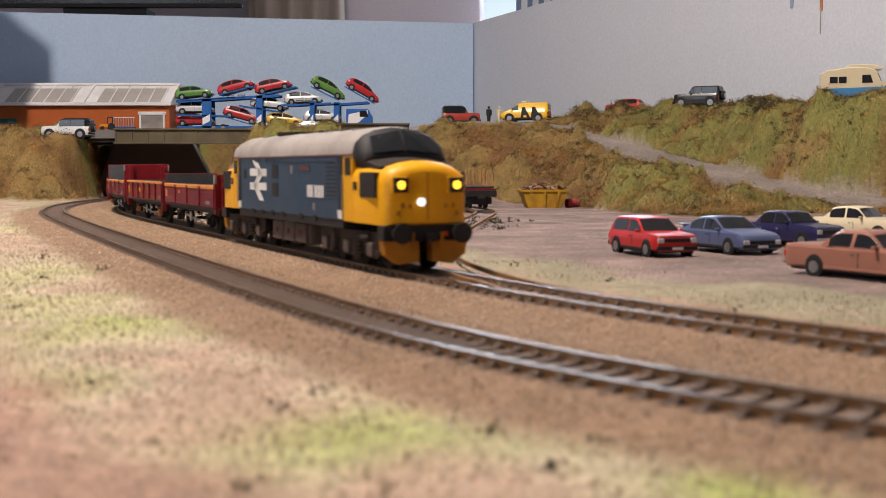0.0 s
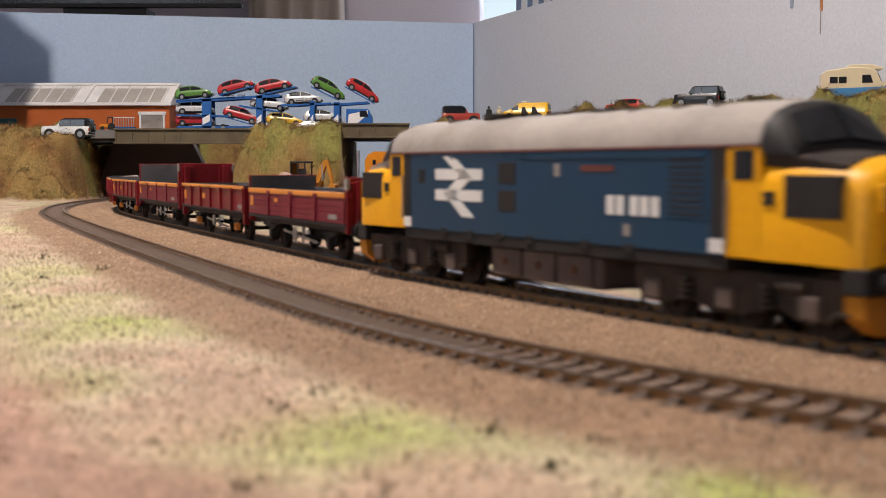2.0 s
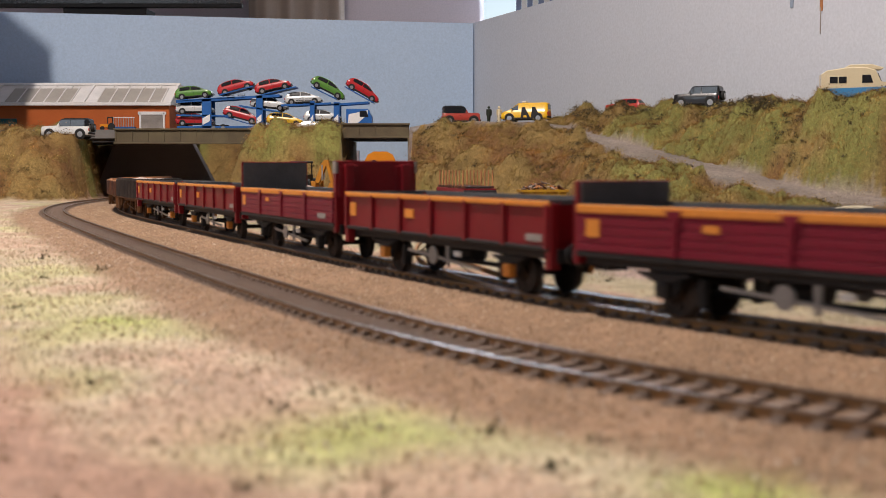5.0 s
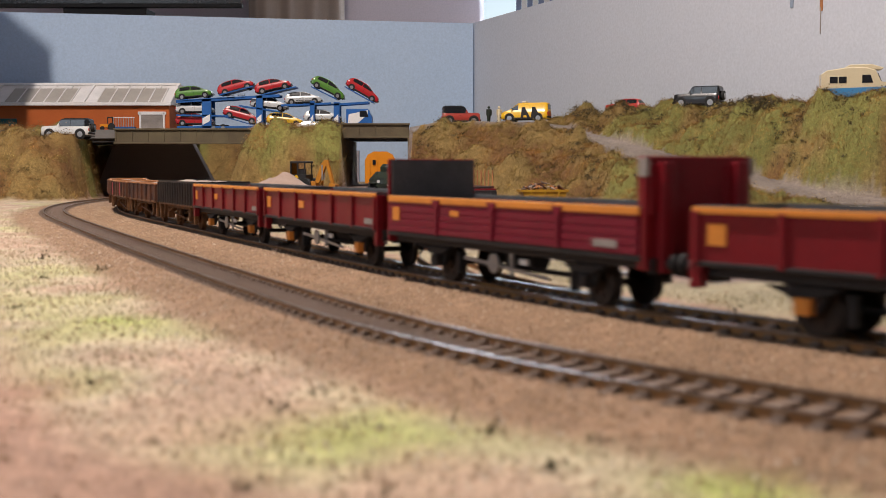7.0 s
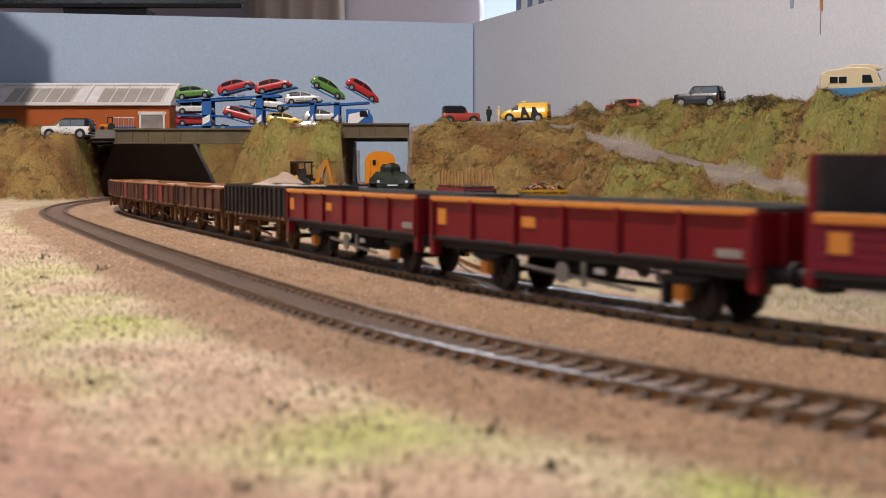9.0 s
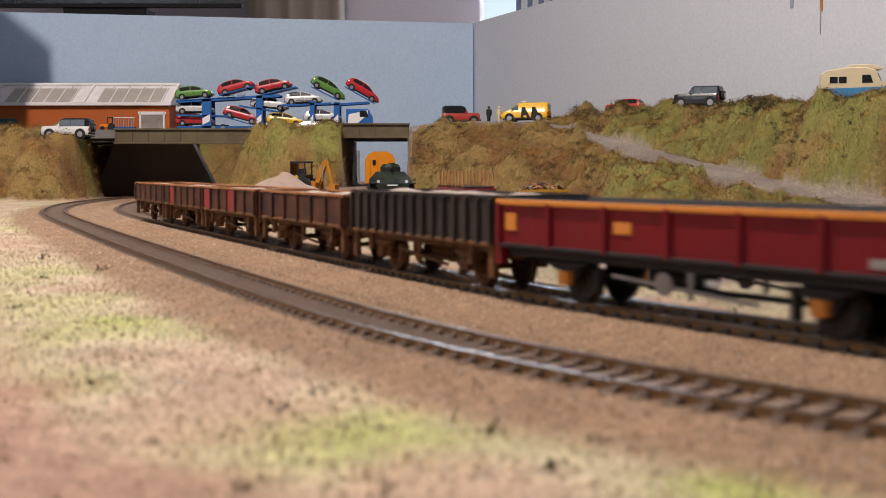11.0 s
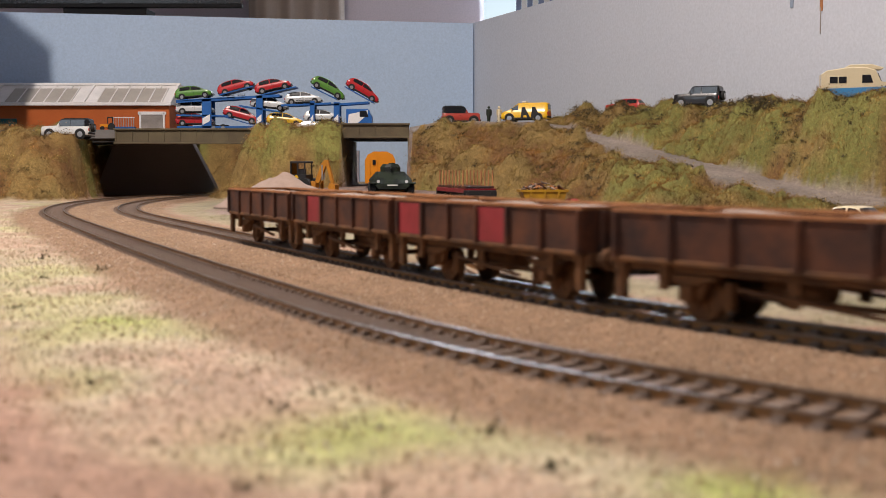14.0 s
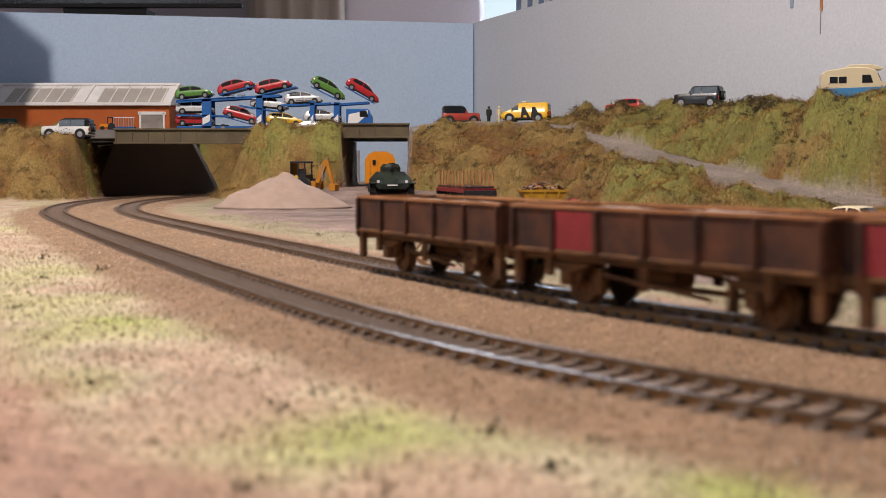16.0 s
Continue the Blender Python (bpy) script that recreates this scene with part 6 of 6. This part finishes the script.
# ---- things of the room beyond the backscene ----
tv = thing("television", "wide black flat television above the backscene", "television", pose(-0.98, 3.55, 0.505))
part("screen", box(-0.40, 0.395, -0.02, 0.02, 0.012, 0.45), M_SCREEN, tv)
part("bezel", box(-0.405, 0.40, -0.024, 0.0, 0.0, 0.012, 0.002), M_BLACK, tv)
part("stand", box(-0.12, 0.12, -0.01, 0.10, -1.40, 0.0), M_BLACK, tv)


def curtain(name, x0, x1, y, z0, z1, mat, label, folds):
    bm, n = bmesh.new(), 60
    a = [bm.verts.new((x0 + (x1 - x0) * i / n, y + 0.012 * math.sin(i / n * folds * 6.283), z)) for z in (z0, z1) for i in range(n + 1)]
    for i in range(n):
        bm.faces.new((a[i], a[i + 1], a[n + 2 + i], a[n + 1 + i]))
    ext = bmesh.ops.extrude_face_region(bm, geom=bm.faces[:])
    for v in ext["geom"]:
        if isinstance(v, bmesh.types.BMVert):
            v.co.y += 0.006
    ob = new(name, finish(name, bm, mat))
    return tagged(ob, label, "curtain")


curtain("curtain", -0.62, -0.315, 3.90, -0.85, 1.40, M_CURTAIN, "beige curtain hanging beside the wall", 4)
M_STRIPE = worn("blue_stripe_cloth", (0.25, 0.30, 0.45), None, 0.9)
blind = thing("striped_blind", "blue and white striped window blind", "blind", pose(0.0, 3.93, 0.0))
for k in range(14):
    part("blind_strip", box(0.235 + k * 0.018, 0.235 + k * 0.018 + 0.0172, 0, 0.004, 0.46, 1.35), M_TRIM_WHITE if k % 2 else M_STRIPE, blind)
win = thing("window_1", "white-framed window with daylight beyond", "window", kind="structure")
part("window_frame", box(0.12, 0.135, 4.02, 4.08, 0.44, 1.30), M_TRIM_WHITE, win)
part("window_frame", box(0.485, 0.50, 4.02, 4.08, 0.44, 1.30), M_TRIM_WHITE, win)
part("window_sill", box(0.10, 0.52, 3.96, 4.10, 0.425, 0.445), M_TRIM_WHITE, win)


# ---- loose cover: static grass, foam bushes, ballast and grit ----
M_BANKGRASS = scatter_mat("bank_static_grass", [(0.0, (0.13, 0.075, 0.028)), (0.3, (0.25, 0.165, 0.052)), (0.6, (0.24, 0.19, 0.052)), (0.85, (0.34, 0.255, 0.085)), (1.0, (0.50, 0.40, 0.18))])
M_BANKSTRAW = scatter_mat("dry_straw_grass", [(0.0, (0.17, 0.10, 0.035)), (0.35, (0.28, 0.19, 0.07)), (0.6, (0.24, 0.185, 0.06)), (0.85, (0.36, 0.27, 0.125)), (1.0, (0.50, 0.40, 0.22))])
M_TURF = scatter_mat("faded_turf_grass", [(0.0, (0.30, 0.26, 0.15)), (0.4, (0.45, 0.38, 0.25)), (0.75, (0.35, 0.35, 0.18)), (1.0, (0.60, 0.53, 0.38))], tinted=False)
M_BUSH = scatter_mat("dark_foam_bush", [(0.0, (0.045, 0.032, 0.016)), (0.5, (0.075, 0.055, 0.024)), (1.0, (0.06, 0.055, 0.02))], tinted=False)
M_GRIT = scatter_mat("tan_ballast_grit", [(0.0, (0.20, 0.12, 0.065)), (0.5, (0.40, 0.27, 0.16)), (0.85, (0.46, 0.33, 0.22)), (1.0, (0.66, 0.54, 0.42))], tinted=False)
RNG = np.random.RandomState(5)


def cover(name, verts, faces, mat, label, category):
    me = bpy.data.meshes.new(name)
    me.from_pydata(verts.reshape(-1, 3).tolist(), [], faces.tolist())
    me.materials.append(mat)
    return tagged(new(name, me), label, category, kind="stuff")


def surface(x, y):
    """Heights of the finished ground sheet at many places."""
    me = ground.data
    co = np.empty(len(me.vertices) * 3)
    me.vertices.foreach_get("co", co)
    co = co.reshape(-1, 3)
    nx = int(np.argmax(co[1:, 1] > co[:-1, 1] + 1e-6)) + 1
    g = co.reshape(-1, nx, 3)
    gx, gy = g[0, :, 0], g[:, 0, 1]
    i = np.clip(np.searchsorted(gx, x) - 1, 0, nx - 2)
    j = np.clip(np.searchsorted(gy, y) - 1, 0, len(gy) - 2)
    u, v = (x - gx[i]) / (gx[i + 1] - gx[i]), (y - gy[j]) / (gy[j + 1] - gy[j])
    z = g[:, :, 2]
    return (z[j, i] * (1 - u) + z[j, i + 1] * u) * (1 - v) + (z[j + 1, i] * (1 - u) + z[j + 1, i + 1] * u) * v


def blades(name, x, y, tall, wide, lean, mat, label):
    n = len(x)
    z = surface(x, y)
    th, le = RNG.rand(n) * 6.283, RNG.rand(n) * lean
    az = RNG.rand(n) * 6.283
    h = tall * (0.5 + RNG.rand(n))
    dx, dy = np.cos(th) * wide / 2, np.sin(th) * wide / 2
    tip = np.stack([x + np.cos(az) * h * le, y + np.sin(az) * h * le - h * 0.25, z + h], -1)
    a, b = np.stack([x - dx, y - dy, z - 0.0006], -1), np.stack([x + dx, y + dy, z - 0.0006], -1)
    verts = np.stack([a, b, tip], 1)
    return cover(name, verts, np.arange(n * 3).reshape(n, 3), mat, label, "grass")


def bank_points(n, x0, x1, y0, y1):
    x, y = RNG.uniform(x0, x1, n), RNG.uniform(y0, y1, n)
    _, bank, _ = hill(x, y)
    seen = np.abs(x) < y * 0.42 + 0.03
    k = bank & seen & (line_distance(x, y, main_line.pts[::6, :2]) > 0.03) & (line_distance(x, y, near_line.pts[::6, :2]) > 0.028)
    return x[k], y[k]


x1, y1 = bank_points(360000, -0.06, 0.56, 1.0, 1.75)
x2, y2 = bank_points(150000, -0.72, -0.12, 1.45, 1.78)
x3, y3 = bank_points(30000, -0.56, -0.30, 2.05, 2.2)
k1 = y1 < 1.72
blades("bank_grass", x1[k1], y1[k1], 0.0026, 0.0005, 2.2, M_BANKGRASS, "olive and straw static grass over the banks")
blades("straw_bank_grass", np.concatenate([x2, x3]), np.concatenate([y2, y3]), 0.0028, 0.0005, 2.2, M_BANKSTRAW, "dry straw-coloured static grass round the bridges")
x4, y4 = bank_points(44000, -0.06, 0.56, 1.0, 1.72)
blades("long_straw", x4, y4, 0.0050, 0.00022, 2.2, M_BANKSTRAW, "longer pale straw stems on the bank")

xs, ys = RNG.uniform(-0.45, 0.45, 260000), 0.10 + 1.25 * RNG.rand(260000) ** 1.6
d1, d2 = line_distance(xs, ys, near_line.pts[::4, :2]), line_distance(xs, ys, main_line.pts[::4, :2])
outside = xs < np.interp(ys, near_line.pts[:, 1], near_line.pts[:, 0])
inside = xs > np.interp(ys, main_line.pts[:, 1], main_line.pts[:, 0])
patchy = fbm(xs, ys, 24, 12) + 0.5 * fbm(xs, ys, 9, 11)
band = turf_band(xs, ys, patchy) * ease(d1, 0.026, 0.04)
verge = ease(d2, 0.036, 0.05) * (1 - ease(d2, 0.080, 0.112))
want = np.where(outside, band, np.where(inside, verge * ease(patchy, -0.2, 0.3) * (1 - ease(ys, 1.15, 1.3)), 0))
k = (RNG.rand(len(xs)) < want * 0.75) & (np.abs(xs) < ys * 0.42 + 0.03)
blades("turf_grass", xs[k], ys[k], 0.0012, 0.00045, 1.2, M_TURF, "thin pale green turf scattered beside the tracks")


def foam(name, centres, leaves, size, leaf, mat, label, category):
    """Clumps of many small torn leaves round each centre."""
    n = len(centres)
    c = np.repeat(np.array(centres), leaves, 0)
    off = RNG.randn(n * leaves, 3) * size * np.repeat(0.5 + RNG.rand(n), leaves)[:, None]
    off[:, 2] = np.abs(off[:, 2]) * 0.8
    p = c + off
    u, v = RNG.randn(len(p), 3), RNG.randn(len(p), 3)
    u *= leaf * (0.6 + RNG.rand(len(p), 1)) / np.linalg.norm(u, axis=1, keepdims=True)
    v *= leaf * 0.6 * (0.6 + RNG.rand(len(p), 1)) / np.linalg.norm(v, axis=1, keepdims=True)
    verts = np.stack([p - u, p + v, p + u, p - v * 0.6], 1)
    return cover(name, verts, np.arange(len(p) * 4).reshape(-1, 4), mat, label, category)


bx1, by1 = bank_points(5200, -0.06, 0.56, 1.0, 1.72)
bx2, by2 = bank_points(700, -0.72, -0.12, 1.45, 1.78)
px, py = np.concatenate([bx1, bx2]), np.concatenate([by1, by2])
hue = fbm(px, py, 17, 31)
keep = RNG.rand(len(px)) < ease(hue, -0.1, 0.4)
px, py = px[keep], py[keep]
foam("bank_foam_bush", np.stack([px, py, surface(px, py)], -1), 22, 0.0024, 0.0011, M_BUSH, "dark brown foam weeds dotted over the banks", "bush")
cx1, cy1 = bank_points(7600, -0.06, 0.56, 1.0, 1.72)
cx2, cy2 = bank_points(7000, -0.72, -0.12, 1.45, 1.78)
foam("bank_tuft", np.stack([cx1, cy1, surface(cx1, cy1)], -1), 26, 0.0036, 0.0007, M_BANKGRASS, "rough olive tufts over the bank", "grass")
foam("straw_tuft", np.stack([cx2, cy2, surface(cx2, cy2)], -1), 26, 0.0038, 0.0008, M_BANKSTRAW, "rough straw tufts round the bridges", "grass")
crest = []
for a, n, sp in ((0.131, 60, 0.02), (0.165, 40, 0.02), (0.24, 70, 0.02), (0.265, 60, 0.012), (0.109, 26, 0.01), (0.33, 20, 0.02)):
    for _ in range(n):
        aa = a + RNG.randn() * sp
        yy = float(np.interp(aa, LANES, TOP_Y)) + RNG.randn() * 0.012 - 0.004
        crest.append((aa * yy, yy))
crest = np.array(crest)
foam("crest_hedge", np.stack([crest[:, 0], crest[:, 1], surface(crest[:, 0], crest[:, 1])], -1), 26, 0.0034, 0.0012, M_BUSH, "dark scrubby hedge along the bank's crest", "bush")

# weeds in the turf
wx, wy = RNG.uniform(-0.2, 0.26, 900), RNG.uniform(0.14, 0.75, 900)
wd1, wd2 = line_distance(wx, wy, near_line.pts[::4, :2]), line_distance(wx, wy, main_line.pts[::4, :2])
wo = wx < np.interp(wy, near_line.pts[:, 1], near_line.pts[:, 0])
wi = wx > np.interp(wy, main_line.pts[:, 1], main_line.pts[:, 0])
k = ((wo & (wd1 > 0.03) & (wd1 < 0.09)) | (wi & (wd2 > 0.03) & (wd2 < 0.07))) & (RNG.rand(900) < 0.14)
foam("turf_weed", np.stack([wx[k], wy[k], surface(wx[k], wy[k])], -1), 16, 0.0013, 0.0007, M_BUSH, "small dark weeds in the turf", "weed")


tx, ty = 0.034 + RNG.randn(46) * 0.012, 0.93 + RNG.randn(46) * 0.055
foam("yard_debris", np.stack([tx, ty, surface(tx, ty)], -1), 9, 0.0016, 0.0011, M_BUSH, "dark scraps strewn by the siding", "debris")


def grit(name, x, y, size, mat, label):
    n = len(x)
    z = surface(x, y)
    s = size * (0.5 + RNG.rand(n))
    base = np.array([(1, 0, -0.3), (-0.5, 0.87, -0.3), (-0.5, -0.87, -0.3), (0, 0, 0.8)])
    rot = RNG.rand(n) * 6.283
    c, q = np.cos(rot), np.sin(rot)
    v = base[None] * s[:, None, None] * (0.7 + 0.6 * RNG.rand(n, 4, 1))
    w = np.stack([v[..., 0] * c[:, None] - v[..., 1] * q[:, None] + x[:, None], v[..., 0] * q[:, None] + v[..., 1] * c[:, None] + y[:, None], v[..., 2] + z[:, None]], -1)
    f = np.array([(0, 1, 3), (1, 2, 3), (2, 0, 3)])
    return cover(name, w, (f[None] + 4 * np.arange(n)[:, None, None]).reshape(-1, 3), mat, label, "ballast")


gx, gy = RNG.uniform(-0.46, 0.30, 420000), 0.12 + 1.3 * RNG.rand(420000) ** 1.7
e1, e2 = line_distance(gx, gy, near_line.pts[::4, :2]), line_distance(gx, gy, main_line.pts[::4, :2])
mid = (gx > np.interp(gy, near_line.pts[:, 1], near_line.pts[:, 0])) & (gx < np.interp(gy, main_line.pts[:, 1], main_line.pts[:, 0]))
k = ((np.minimum(e1, e2) < 0.034) | mid) & (np.abs(gx) < gy * 0.4 + 0.02) & (RNG.rand(len(gx)) < 0.5)
k &= (np.minimum(e1, e2) > 0.0145) | (RNG.rand(len(gx)) < 0.25)
onrail = (np.abs(e1 - 0.0086) < 0.0012) | (np.abs(e2 - 0.0086) < 0.0012)
grit("track_ballast", gx[k & ~onrail], gy[k & ~onrail], 0.00042, M_GRIT, "fine tan ballast round the tracks")
sx, sy = RNG.uniform(-0.4, 0.4, 42000), 0.12 + 1.3 * RNG.rand(42000) ** 1.5
k = (np.minimum(line_distance(sx, sy, near_line.pts[::4, :2]), line_distance(sx, sy, main_line.pts[::4, :2])) > 0.02) & (sy < 1.3) & (np.abs(sx) < sy * 0.4 + 0.02) & ((sx < np.interp(sy, main_line.pts[:, 1], main_line.pts[:, 0])) | (RNG.rand(42000) < 0.12))
grit("loose_grit", sx[k], sy[k], 0.00055, M_GRIT, "loose pale grit strewn over the earth")

# pale glossy grains added to stand in for highlights sparkling in the turf
M_GLINT = worn("pale_glint_grain", (0.78, 0.70, 0.58), (0.62, 0.52, 0.40), 0.18)
hx, hy = RNG.uniform(-0.25, 0.14, 2600), 0.14 + 0.6 * RNG.rand(2600) ** 1.4
k = (turf_band(hx, hy, np.zeros(2600)) > 0.3) & (line_distance(hx, hy, near_line.pts[::4, :2]) > 0.024)
grit("turf_glint", hx[k], hy[k], 0.00055, M_GLINT, "pale glossy grains added as bright sparkles in the turf")


# ---- what moves: the train along the main line, and its wheels ----
TIMES = [0.0, 1.0, 2.0, 3.5, 5.5, 7.0, 9.0, 12.5, 14.5, 16.0]
GONE = [0.0, 0.109, 0.215, 0.365, 0.565, 0.715, 0.906, 1.249, 1.445, 1.592]


def gone(t):
    return float(np.interp(t, TIMES, GONE))


def motions():
    for ob, start, base in TRAIN:
        rows = []
        for i in range(65):
            t = i * 0.25
            s = start - gone(t)
            a, b = main_line.at(s - base / 2), main_line.at(s + base / 2)
            th = math.atan2(a[1] - b[1], a[0] - b[0])
            rows.append((t, Matrix.Translation(((a[0] + b[0]) / 2, (a[1] + b[1]) / 2, RAIL_Z)) @ Matrix.Rotation(th, 4, "Z")))
        walk(ob, rows)
    for w, x, r in WHEELS:
        walk(w, [(i / 15, Matrix.Translation((x, 0, r)) @ Matrix.Rotation(gone(i / 15) / r, 4, "Y")) for i in range(241)])


motions()
